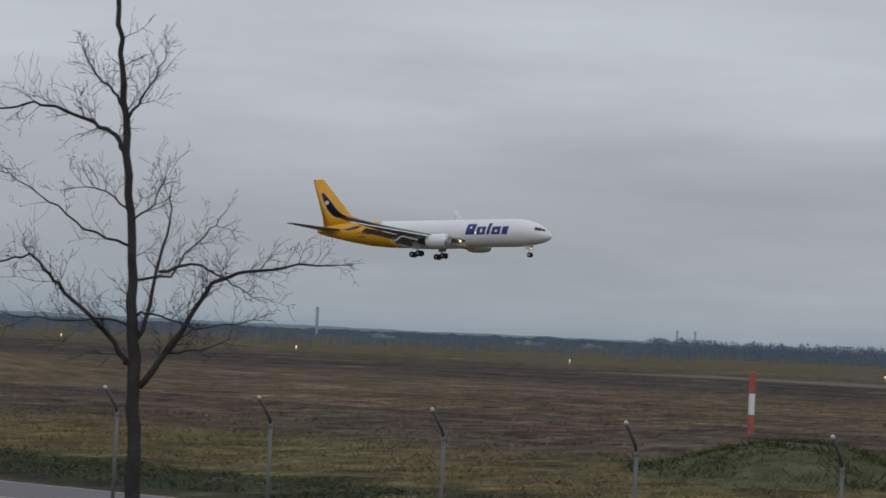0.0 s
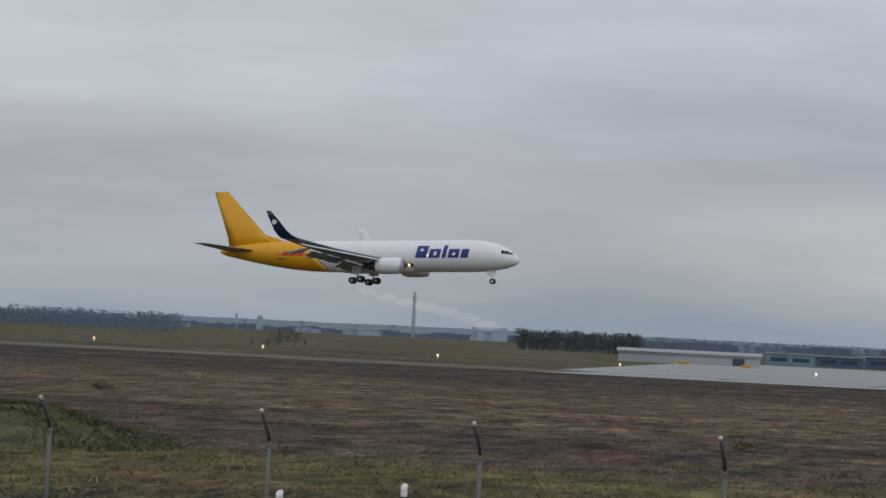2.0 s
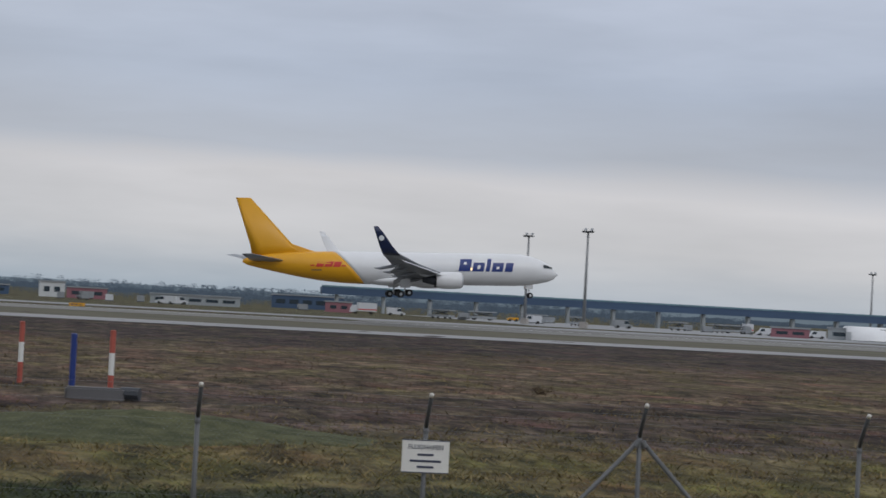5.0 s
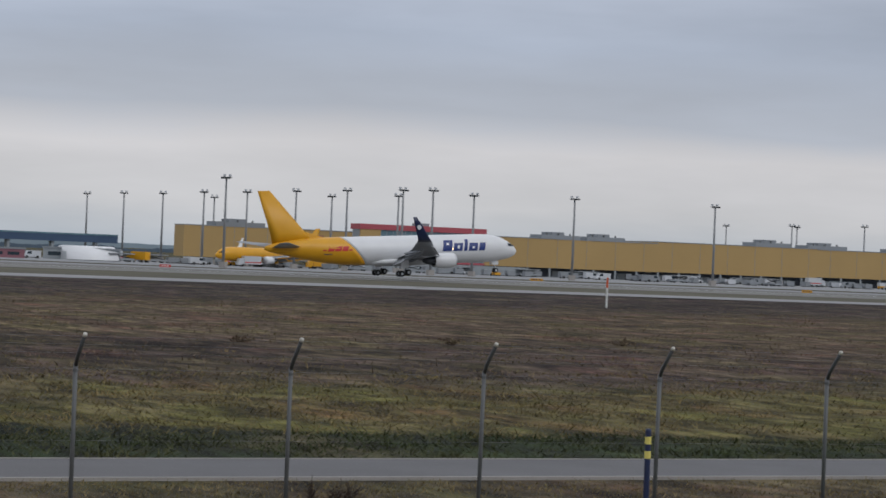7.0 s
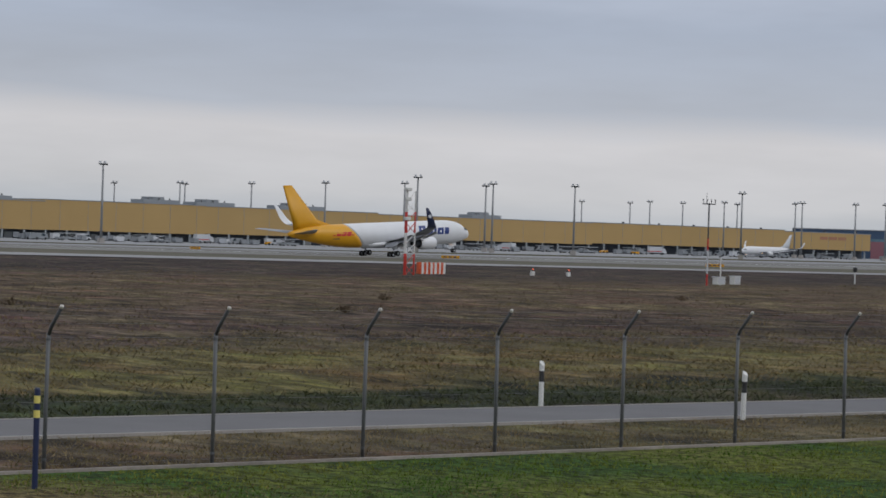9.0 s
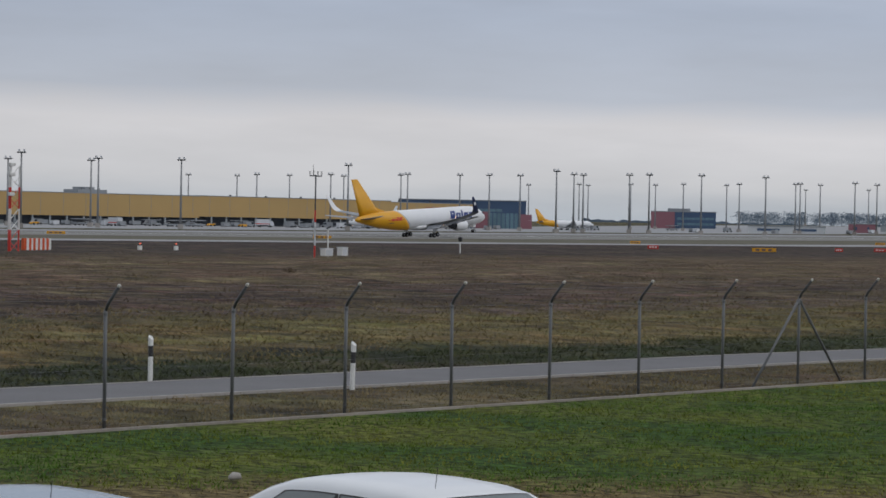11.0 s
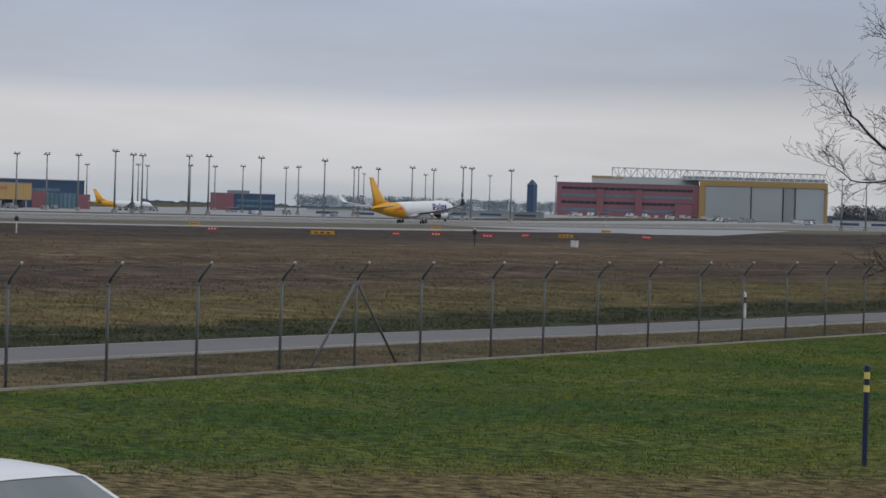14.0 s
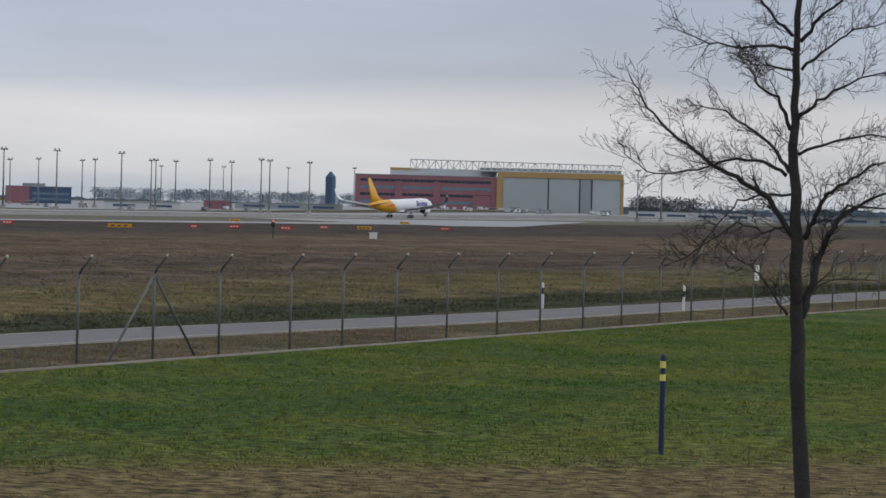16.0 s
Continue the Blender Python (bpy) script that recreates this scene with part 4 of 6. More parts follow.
for a in (0.404, 0.652, 0.748):
    part("door_gap", boxed(w * a, w * a + 0.5, -0.9, -0.62, -3, 21.6), M_DARK, hangar)
truss = thing("roof_truss", m @ pose(-55, 6, 25.0), "long white steel lattice girder on the hangar roof", "girder")
L, h = w + 54, 6.6
part("top_chord", tubed([(0, 0, h), (L, 0, h - 1.0)], 0.35, 6), M_WALLPALE, truss)
part("bottom_chord", tubed([(0, 0, 0.6), (L, 0, 0.4)], 0.3, 6), M_WALLPALE, truss)
n = 34
for i in range(n):
    x0_, x1_ = L * i / n, L * (i + 1) / n
    part("lattice_bar", tubed([(x0_, 0, 0.6), (x0_, 0, h - i / n)], 0.3, 5), M_WALLPALE, truss)
    part("lattice_bar", tubed([(x0_, 0, 0.6), (x1_, 0, h - i / n)] if i % 2 else [(x0_, 0, h - i / n), (x1_, 0, 0.6)], 0.24, 5), M_WALLPALE, truss)
part("roof_slope", boxed(L * 0.33, L - 0.5, 6, 40, 0, 2.6), M_WALLGREY, truss, "grey roof behind the girder")

p = bearing(60.72, 1850)
tower = thing("water_tower", pose(p.x, p.y, p.z), "dark square tower with a pointed roof among trees", "tower")
part("wall", boxed(-2.7, 2.7, -2.7, 2.7, -4, 20.5), M_WALLDARK, tower)
part("roof", loft(bmesh.new(), [[(-3.0, -3.0, 20.5), (3.0, -3.0, 20.5), (3.0, 3.0, 20.5), (-3.0, 3.0, 20.5)], [(-0.5, -0.5, 24.6), (0.5, -0.5, 24.6), (0.5, 0.5, 24.6), (-0.5, 0.5, 24.6)]]), M_WALLDARK, tower, "steep pointed roof")

# three white hall fronts with a yellow band, a grey shed, and low buildings to the west
for a0, a1 in ((-7.39, -6.36), (-5.02, -4.03), (-3.68, -2.73)):
    m, w = facing(a0, a1, 790)
    ob = thing("cargo_stand", m, "white hall front with a broad yellow band", "hall", "white hall fronts west of the apron")
    part("wall", boxed(0, w, 0, 16, -1, 3.0), M_WALLPALE, ob)
    part("band", boxed(-0.1, w + 0.1, -0.1, 16.1, 3.0, 5.0), M_BAND, ob, "broad yellow band")
    part("upper_wall", boxed(0.2, w - 0.2, 0.2, 16, 5.0, 8.0), M_DOOR, ob)
    for k in range(5):
        part("frame_bar", boxed(w * k / 4 - 0.12, w * k / 4 + 0.12, -0.05, 0.19, 5.0, 8.0), M_WALLGREY, ob)
    part("red_mark", boxed(w * 0.5, w * 0.85, -0.2, -0.1, 3.6, 4.4), M_WALLRED, ob, "red sign block")
    part("roof", loft(bmesh.new(), [[(-0.6, -0.6, 8.0), (w + 0.6, -0.6, 8.0), (w + 0.6, 16.6, 8.0), (-0.6, 16.6, 8.0)], [(w * 0.05, 4, 9.0), (w * 0.9, 4, 8.6), (w * 0.9, 12, 8.6), (w * 0.05, 12, 9.0)]]), M_ROOF, ob)
m, w = facing(-15.05, -11.9, 560)
ob = house("shed", "long low grey shed with a pale roof", 0, m, w, 12, 1.9, M_WALLGREY, M_ROOF, "shed")
part("roof_ridge", loft(bmesh.new(), [[(-0.4, -0.5, 2.3), (-0.4, 12.5, 2.3), (-0.4, 6, 3.0)], [(w + 0.4, -0.5, 2.3), (w + 0.4, 12.5, 2.3), (w + 0.4, 6, 3.0)]]), M_ROOF, ob, "shallow pale roof")
part("door", boxed(w - 6, w - 3.4, -0.1, 0.05, -1, 1.6), M_DARK, ob)
for a0, a1, far, tall, mat, label, cat in (
        (-11.8, -10.7, 700, 3.0, M_GLASSBLUE, "low blue depot building", "depot"), (-9.6, -8.5, 760, 3.2, M_WALLDARK, "low dark blue depot building", "depot"),
        (-10.7, -9.65, 740, 2.8, M_WALLDARK, "low dark blue depot building", "depot"), (-8.45, -7.45, 760, 2.6, M_WALLDARK, "low dark blue depot building", "depot"), (-2.6, -0.6, 820, 2.8, M_WALLDARK, "low dark blue depot building", "depot"), (0.05, 0.62, 800, 4.6, M_WALLPALE, "white gabled outbuilding near the apron", "outbuilding"),
        (0.66, 1.55, 800, 3.2, M_WALLRED, "low red building beside the apron", "outbuilding"), (2.5, 4.5, 760, 2.6, M_WALLGREY, "long grey concrete noise wall", "wall"), (5.2, 6.8, 900, 4.4, M_WALLDARK, "low dark depot beside the apron", "depot"),
        (6.4, 7.0, 780, 3.0, M_WALLRED, "low red building beside the apron", "outbuilding"), (16.35, 17.2, 740, 2.6, M_WALLRED, "dull red stack of freight containers", "containers"), (17.6, 19.3, 780, 3.4, M_WALLGREY, "open grey vehicle shelter", "shelter"),
        (55.7, 57.4, 1250, 3.2, M_WALLPALE, "long low white freight depot", "depot"), (57.9, 58.5, 1300, 4.4, M_WALLRED, "low red building beside the apron", "outbuilding"), (58.6, 61.0, 1350, 3.2, M_WALLGREY, "long low shelter with a pale roof", "shelter"),
        (67.4, 70.2, 1500, 4.0, M_WALLPALE, "long low pale freight depot", "depot"), (70.6, 75.0, 1450, 4.2, M_WALLGREY, "long low grey depot", "depot")):
    m, w = facing(a0, a1, far)
    ob = house("outbuilding", label, 0, m, w, 10, tall, mat, category=cat)
    k = max(2, int(w / (5 if far < 1000 else 16)))
    windows(ob, 0.8, w - 0.8, tall * 0.35, tall * 0.35, k, M_GLASS if far < 1000 else M_WALLDARK, 1.4 if far < 1000 else 7.0)

# dark pedestrian bridge that runs behind the apron
bridge = thing("covered_bridge", pose(0, 860, 1.0), "long dark covered bridge on pillars behind the apron", "bridge")
part("deck", boxed(95, 300, 0, 5, 4.6, 7.0), M_WALLDARK, bridge)
part("rail", boxed(95, 300, -0.2, 0.0, 7.0, 7.6), M_GLASSBLUE, bridge, "glazed upper edge")
for x in np.arange(100, 300, 16.0):
    part("pillar", boxed(x, x + 1.0, 1, 4, -3, 4.6), M_WALLGREY, bridge)
tent = thing("tent", pose(249, 735, 0.0), "white arched fabric storage tent", "tent")
part("cover", loft(bmesh.new(), [[(xx, 7 * math.cos(math.pi * k / 10) + 7, 4.2 * math.sin(math.pi * k / 10)) for k in range(11)] for xx in (-8, 0, 8)], closed=False), M_WHITE, tent, smooth=True)
part("end_panel", boxed(-8.1, -7.9, 1.5, 12.5, -0.5, 2.4), M_WALLPALE, tent)


# ---- floodlight masts ----
def mast(tall=24.0):
    ob = thing("floodlight_mast", Matrix(), "tall slim grey floodlight mast on the apron", "floodlight mast", "floodlight masts")
    part("base_block", boxed(-0.9, 0.9, -0.9, 0.9, -1.5, 1.6, bevel=0.1), M_KERB, ob, "pale concrete foot")
    part("pole", tubed([(0, 0, 0), (0, 0, tall * 0.5), (0, 0, tall - 0.4)], [0.42, 0.34, 0.24], 10), M_POLE, ob, smooth=True)
    head = part("head_frame", boxed(-1.5, 1.5, -0.3, 0.3, tall - 0.5, tall - 0.3), M_POLE, ob)
    for k in (-1.05, -0.35, 0.35, 1.05):
        part("floodlight", boxed(k - 0.28, k + 0.28, -0.75, -0.2, tall - 0.7, tall - 0.2, bevel=0.05), M_ARM, head, "dark floodlight box")
    for k in (-0.8, 0.8):
        part("floodlight", boxed(k - 0.34, k + 0.34, 0.2, 0.7, tall - 0.1, tall + 0.5, bevel=0.05), M_SILVER, head, "grey floodlight box")
    return ob


MASTS = ((10.87, 1.72), (12.19, 1.89), (18.52, 1.24), (19.33, 1.29), (20.19, 1.32), (21.10, 1.39), (21.33, 1.28), (21.58, 1.74), (22.06, 1.43), (23.15, 1.50), (23.95, 1.41), (24.29, 1.56),
         (25.44, 1.48), (25.54, 1.62), (26.21, 1.64), (27.13, 1.56), (29.38, 1.57), (32.51, 1.51), (32.77, 1.09), (34.22, 1.14), (34.33, 1.12), (35.81, 1.18), (37.46, 1.25), (39.23, 1.30))
MASTS_MID = ((39.52, 1.45), (41.05, 1.30), (41.21, 1.35), (43.04, 1.35), (43.20, 1.01), (44.28, 1.01), (44.72, 1.05), (45.45, 1.04), (46.37, 1.08), (46.66, 1.05), (46.76, 1.30), (47.94, 1.10), (48.09, 1.12),
             (49.26, 1.12), (49.92, 1.13), (50.61, 1.13), (50.80, 0.92), (51.42, 1.25), (51.81, 1.18), (51.93, 0.96), (52.02, 1.17), (52.13, 0.93), (53.05, 1.19), (53.08, 0.98), (53.49, 1.20))
MASTS_EAST = ((53.63, 0.97), (54.25, 1.00), (54.65, 1.20), (55.21, 0.99), (55.49, 1.02), (56.07, 1.18), (56.73, 1.04), (56.83, 1.05), (56.95, 0.90), (57.27, 1.03), (58.03, 1.08), (58.33, 0.92), (58.51, 1.05),
              (59.17, 1.12), (59.36, 1.10), (59.77, 0.94), (60.25, 1.08), (61.25, 0.97), (67.59, 1.09), (68.12, 1.11))
one = mast()
for i, (a, e) in enumerate(MASTS + MASTS_MID + MASTS_EAST):
    far = 24.2 / math.tan(radians(e))
    for _ in range(4):
        p = bearing(a, far)
        far = (20.6 + p.z) / math.tan(radians(e))
    m = pose(p.x, p.y, p.z, 0, 0, -a + random.uniform(-30, 30))
    if i == 0:
        one.matrix_basis = m
    else:
        copy_thing(one, m)

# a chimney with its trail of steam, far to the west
# Horizon chimneys, towers and halls carry the same painted haze and glow.
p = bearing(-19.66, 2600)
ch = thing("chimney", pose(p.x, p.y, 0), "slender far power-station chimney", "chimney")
part("shaft", tubed([(0, 0, -5), (0, 0, 46.5)], [1.9, 1.4], 12), M_HAZED, ch, smooth=True)
part("platform", tubed([(0, 0, 40), (0, 0, 41)], 2.1, 12), M_HAZED, ch)
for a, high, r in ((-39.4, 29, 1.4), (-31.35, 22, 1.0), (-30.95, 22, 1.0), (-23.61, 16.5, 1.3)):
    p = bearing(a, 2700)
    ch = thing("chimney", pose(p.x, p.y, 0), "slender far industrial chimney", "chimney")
    part("shaft", tubed([(0, 0, -5), (0, 0, high)], [r * 1.2, r], 12), M_HAZED, ch, smooth=True)
    part("platform", tubed([(0, 0, high - 2.2), (0, 0, high - 1.6)], r * 1.5, 12), M_HAZED, ch)
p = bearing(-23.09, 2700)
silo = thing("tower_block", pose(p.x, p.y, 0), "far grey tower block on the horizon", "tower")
part("wall", boxed(-2.4, 2.4, -2.4, 2.4, -5, 14.0), M_HAZED, silo)
part("roof", boxed(-1.6, 1.6, -1.6, 1.6, 14.0, 15.2), M_HAZED, silo)
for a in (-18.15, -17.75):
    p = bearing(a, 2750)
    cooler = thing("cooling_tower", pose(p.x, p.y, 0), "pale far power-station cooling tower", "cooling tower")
    part("shell", tubed([(0, 0, -5), (0, 0, 4), (0, 0, 10), (0, 0, 14.5)], [13.5, 10.5, 8.8, 9.6], 20), M_HAZED, cooler, smooth=True)
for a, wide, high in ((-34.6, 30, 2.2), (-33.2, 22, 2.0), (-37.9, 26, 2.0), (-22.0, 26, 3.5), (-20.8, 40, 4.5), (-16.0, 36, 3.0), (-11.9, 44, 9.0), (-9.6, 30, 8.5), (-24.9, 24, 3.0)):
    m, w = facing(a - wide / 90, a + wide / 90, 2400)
    ob = house("far_hall", "pale far industrial hall on the horizon", 0, m, w, 20, high, M_HAZED, M_DULL, "hall")
    part("annex", boxed(w * 0.2, w * 0.55, 2, 14, high + 0.4, high + 2.0), M_HAZED, ob)

# ---- apron traffic ----
def van(kind, mat, stripe=None):
    label = {"van": "white delivery van parked on the apron", "truck": "box truck parked on the apron", "tug": "low baggage tug on the apron", "loader": "cargo loader with a raised platform on the apron", "container": "metal air-freight container on the apron"}[kind]
    ob = thing(kind, Matrix(), label, kind, "vehicles and freight on the apron")
    if kind == "container":
        part("shell", loft(bmesh.new(), [[(-1.55, y, z) for y, z in ((-1, 0.3), (1, 0.3), (1, 1.9), (-1, 1.9))], [(1.0, y, z) for y, z in ((-1, 0.3), (1, 0.3), (1, 1.9), (-1, 1.9))], [(1.55, y, z) for y, z in ((-1, 0.9), (1, 0.9), (1, 1.9), (-1, 1.9))]]), mat, ob)
        part("dolly", boxed(-1.7, 1.7, -1.1, 1.1, 0.1, 0.28), M_DARK, ob)
        return ob
    ln, hi = {"van": (5.4, 2.3), "truck": (7.6, 3.3), "tug": (3.2, 1.2), "loader": (8.0, 2.6)}[kind]
    if kind == "truck":
        part("cargo_box", boxed(-ln / 2, ln / 2 - 2.0, -1.2, 1.2, 0.8, hi, bevel=0.05), mat, ob)
        part("cab", loft(bmesh.new(), [[(x, y, z) for x, z in ((ln / 2 - 1.9, 0.5), (ln / 2, 0.5), (ln / 2 - 0.1, 1.5), (ln / 2 - 0.6, 2.5), (ln / 2 - 1.9, 2.6))] for y in (-1.1, 1.1)]), mat, ob)
    elif kind == "loader":
        part("platform", boxed(-ln / 2, ln / 2, -1.5, 1.5, hi - 0.3, hi), mat, ob)
        part("chassis", boxed(-ln / 2, ln / 2, -1.3, 1.3, 0.5, 1.1), mat, ob)
        part("lift", tubed([(-3, 0, 1.1), (3, 0, hi - 0.3)], 0.15, 6), M_STEEL, ob)
        part("lift", tubed([(3, 0, 1.1), (-3, 0, hi - 0.3)], 0.15, 6), M_STEEL, ob)
    else:
        part("body", loft(bmesh.new(), [[(x, y, z) for x, z in ((-ln / 2, 0.4), (ln / 2, 0.4), (ln / 2, 0.9), (ln / 2 - 0.9, 1.15), (ln / 2 - 1.5, hi), (-ln / 2, hi))] for y in (-0.95, 0.95)]), mat, ob)
        part("window", loft(bmesh.new(), [[(x, y, z) for x, z in ((0.2, hi * 0.56), (ln / 2 - 1.0, hi * 0.56), (ln / 2 - 1.45, hi * 0.9), (0.2, hi * 0.9))] for y in (-0.97, 0.97)]), M_GLASS, ob)
    if stripe:
        part("stripe", boxed(-ln / 2 - 0.01, ln / 2 - 2.1, -1.22, 1.22, 1.2, 1.5), stripe, ob)
    for x in (-ln * 0.3, ln * 0.3):
        for y in (-1.0, 1.0):
            part("wheel", tubed([(x, y - 0.12, 0.42), (x, y + 0.12, 0.42)], 0.42, 10), M_TYRE, ob)
    return ob


rng = random.Random(11)
kinds = [van("van", M_SILVER), van("van", M_DULL), van("truck", M_SILVER, M_RED), van("truck", M_YELLOW), van("tug", M_YELLOW), van("loader", M_DULL), van("container", M_DULL), van("container", M_SILVER), van("container", M_DULL)]
used = set()
for i in range(240):
    a = rng.choice((rng.uniform(9, 31), rng.uniform(18, 50), rng.uniform(27, 61), rng.uniform(-8, 12) if rng.random() < 0.4 else rng.uniform(18, 48)))
    y = rng.uniform(730, 792) if a > 14 else rng.uniform(690, 780)
    far = y / math.cos(radians(a))
    if a > 54:
        far = rng.uniform(1180, 1320)
    if a > 61:
        far = rng.uniform(1420, 1560)
    p = bearing(a, far)
    k = rng.choices(range(9), (3, 5, 1, 0.5, 1, 5, 7, 2, 6))[0]
    m = pose(p.x, p.y, p.z + 0.06, 0, 0, rng.choice((0, 180, 0, 180, 90, rng.uniform(0, 360))))
    if i == 7:
        k = 3
    if k in used:
        copy_thing(kinds[k], m)
    else:
        kinds[k].matrix_basis = m
        used.add(k)
for i in range(34):
    p = bearing(rng.uniform(61.5, 67.0), rng.uniform(1450, 1560))
    copy_thing(kinds[rng.choice((0, 1, 5, 7))], pose(p.x, p.y, p.z + 0.06, 0, 0, rng.uniform(0, 360)))

# parked aircraft
for a, far, turn, label, front, rear, tail in (
        (22.6, 800, 200, "parked yellow freighter in front of the cargo hall", M_YELLOW, M_YELLOW, M_YELLOW),
        (47.35, 1080, 185, "parked white jet with a pale tail", M_WHITE, M_WHITE, M_SILVER),
        (51.6, 1260, -20, "parked white freighter with a yellow tail", M_WHITE, M_YELLOW, M_YELLOW)):
    p = bearing(a, far)
    s = 0.62 if a in (47.35, 51.6) else 0.8
    airliner(pose(p.x, p.y, p.z + 0.06, 0, 0, turn) @ Matrix.Scale(s, 4), label, front, rear, tail, M_WHITE, "parked aircraft", landing=True, marks=False)


# ---- runway side fittings ----
def at(x, y):
    return pose(x, y, land(x, y))


def marker(x, y, tall, colours, label, r=0.06, base=0.0, group="marker posts in the meadow", lean=0):
    ob = thing("marker_post", pose(x, y, land(x, y) + base, lean, lean, 0), label, "marker post", group)
    n = len(colours)
    for i, mat in enumerate(colours):
        part("band", tubed([(0, 0, tall * i / n - (0.4 if i == 0 else 0)), (0, 0, tall * (i + 1) / n)], r, 10), mat, ob)
    part("cap", tubed([(0, 0, tall), (0, 0, tall + 0.03)], [r * 1.1, r * 0.6], 10), colours[-1], ob)
    return ob


marker(-54.5, 95.8, 2.72, (M_FADED, M_SIGN, M_FADED), "red and white striped marker post on a grassy mound", 0.135, 0.0)
for x, y, kind in ((-1.85, 95.2, 0), (-0.43, 94.9, 1), (1.41, 91.1, 0), (2.58, 85.1, 1)):
    marker(x, y, 1.92 if kind == 0 else 2.2, (M_BLUE,) * 3 if kind == 0 else (M_FADED, M_SIGN, M_FADED), "blue marker post in the grass" if kind == 0 else "thin red and white striped marker post", 0.11 if kind == 0 else 0.095)
marker(118.8, 204.3, 2.75, (M_SIGN, M_SIGN, M_ORANGE), "slim white and orange marker post near the runway", 0.09)

# lattice aerial mast, drums, wind mast, cabinets
ob = thing("lattice_mast", at(166.7, 203), "red and white lattice mast beside the runway", "lattice mast")
for dx, dy in ((-0.55, 0), (0.55, 0), (0, 0.9)):
    for i in range(8):
        z0_, z1_ = i * 1.08, (i + 1) * 1.08
        mat = M_RED if i in (0, 1, 4, 5) else M_SIGN
        part("mast_leg", tubed([(dx, dy, z0_), (dx, dy, z1_)], 0.09, 6), mat, ob)
        if dy == 0:
            part("lattice_bar", tubed([(-0.55, 0, z0_), (0.55, 0, z1_)] if (i % 2) == (dx > 0) else [(dx, dy, z0_), (0, 0.9, z1_)], 0.04, 5), mat, ob)
for z in (5.6, 7.6, 8.6):
    part("aerial", boxed(-0.9, -0.2, -0.3, 0.1, z, z + 0.35, bevel=0.05), M_SIGN, ob, "small white aerial box")
for i in range(4):
    ob = thing("barrier_drum", at(174.5 + i * 1.15, 210.5 + i * 0.3), "red and white striped barrier beside the runway", "barrier", "striped barriers")
    for k in range(3):
        part("stripe", boxed(-0.5 + k * 0.33, -0.17 + k * 0.33, -0.25, 0.25, 0, 1.25, bevel=0.02), (M_ORANGE, M_SIGN)[(k + i) % 2], ob)
ob = thing("wind_mast", at(183.5, 177), "red and white wind mast with cup sensors on a crossbar", "wind mast")
for i, mat in enumerate((M_RED, M_SILVER, M_SILVER, M_RED, M_DARK, M_DARK, M_DARK)):
    part("pole_section", tubed([(0, 0, i * 1.17), (0, 0, (i + 1) * 1.17)], 0.085 if i < 4 else 0.075, 8), mat, ob)
part("crossbar", tubed([(-0.85, 0, 8.1), (0.85, 0, 8.1)], 0.06, 6), M_DARK, ob)
for x_ in (-0.85, -0.3, 0.3, 0.85):
    part("sensor", tubed([(x_, 0, 8.1), (x_, 0, 8.5), (x_, 0, 8.55)], [0.04, 0.05, 0.12], 6), M_DARK, ob)
part("lightning_rod", tubed([(-0.35, 0, 8.1), (-0.35, 0, 9.2)], 0.025, 5), M_STEEL, ob)
for x_, y_, w_, h_ in ((186.4, 178.1, 1.15, 0.85), (190.2, 179.5, 0.9, 0.95), (284.2, 153.0, 0.8, 0.9)):
    ob = thing("cabinet", at(x_, y_), "small white equipment cabinet on short legs in the grass", "cabinet", "equipment cabinets")
    part("housing", boxed(-w_ / 2, w_ / 2, -0.35, 0.35, 0.12, h_, bevel=0.03), M_SIGN, ob)
    part("lid", boxed(-w_ / 2 - 0.05, w_ / 2 + 0.05, -0.4, 0.4, h_, h_ + 0.06), M_SILVER, ob)
    part("door", boxed(-w_ * 0.4, w_ * 0.4, -0.37, -0.352, 0.2, h_ - 0.08), M_SILVER, ob)
ob = thing("sensor_post", at(187.3, 178.8), "thin white sensor post in the grass", "sensor post")
part("pole", tubed([(0, 0, 0), (0, 0, 2.9)], 0.06, 8), M_SIGN, ob)
part("sensor", tubed([(-0.2, 0, 2.9), (0.2, 0, 3.0)], 0.09, 6), M_DARK, ob)
for a, far in ((42.15, 290), (42.95, 292)):
    p = bearing(a, far)
    ob = thing("light_unit", at(p.x, p.y), "small white approach light box with a red lamp", "light", "approach lights")
    part("housing", boxed(-0.22, 0.22, -0.2, 0.2, 0, 0.5, bevel=0.05), M_SIGN, ob)
    part("lamp", tubed([(0, -0.05, 0.66), (0, -0.05, 0.8)], 0.1, 8), M_REDLAMP, ob, "lit red lamp")
    part("stem", tubed([(0, 0, 0.5), (0, 0, 0.66)], 0.05, 6), M_STEEL, ob)
for x_, y_ in ((236.5, 203.5), (267.0, 157.5)):
    ob = thing("camera_post", at(x_, y_), "thin pale post with a dark round sensor head", "sensor post")
    part("pole", tubed([(0, 0, 0), (0, 0, 1.5)], 0.07, 8), M_SIGN if x_ < 250 else M_BLACK, ob)
    part("head", tubed([(0, 0, 1.4), (0, 0, 1.5), (0, 0, 1.9), (0, 0, 2.05)], [0.1, 0.26, 0.26, 0.1], 10), M_BLACK, ob)
    if x_ > 250:
        part("lamp", tubed([(0, 0, 2.05), (0, 0, 2.22)], 0.11, 8), M_REDLAMP, ob, "lit red lamp")

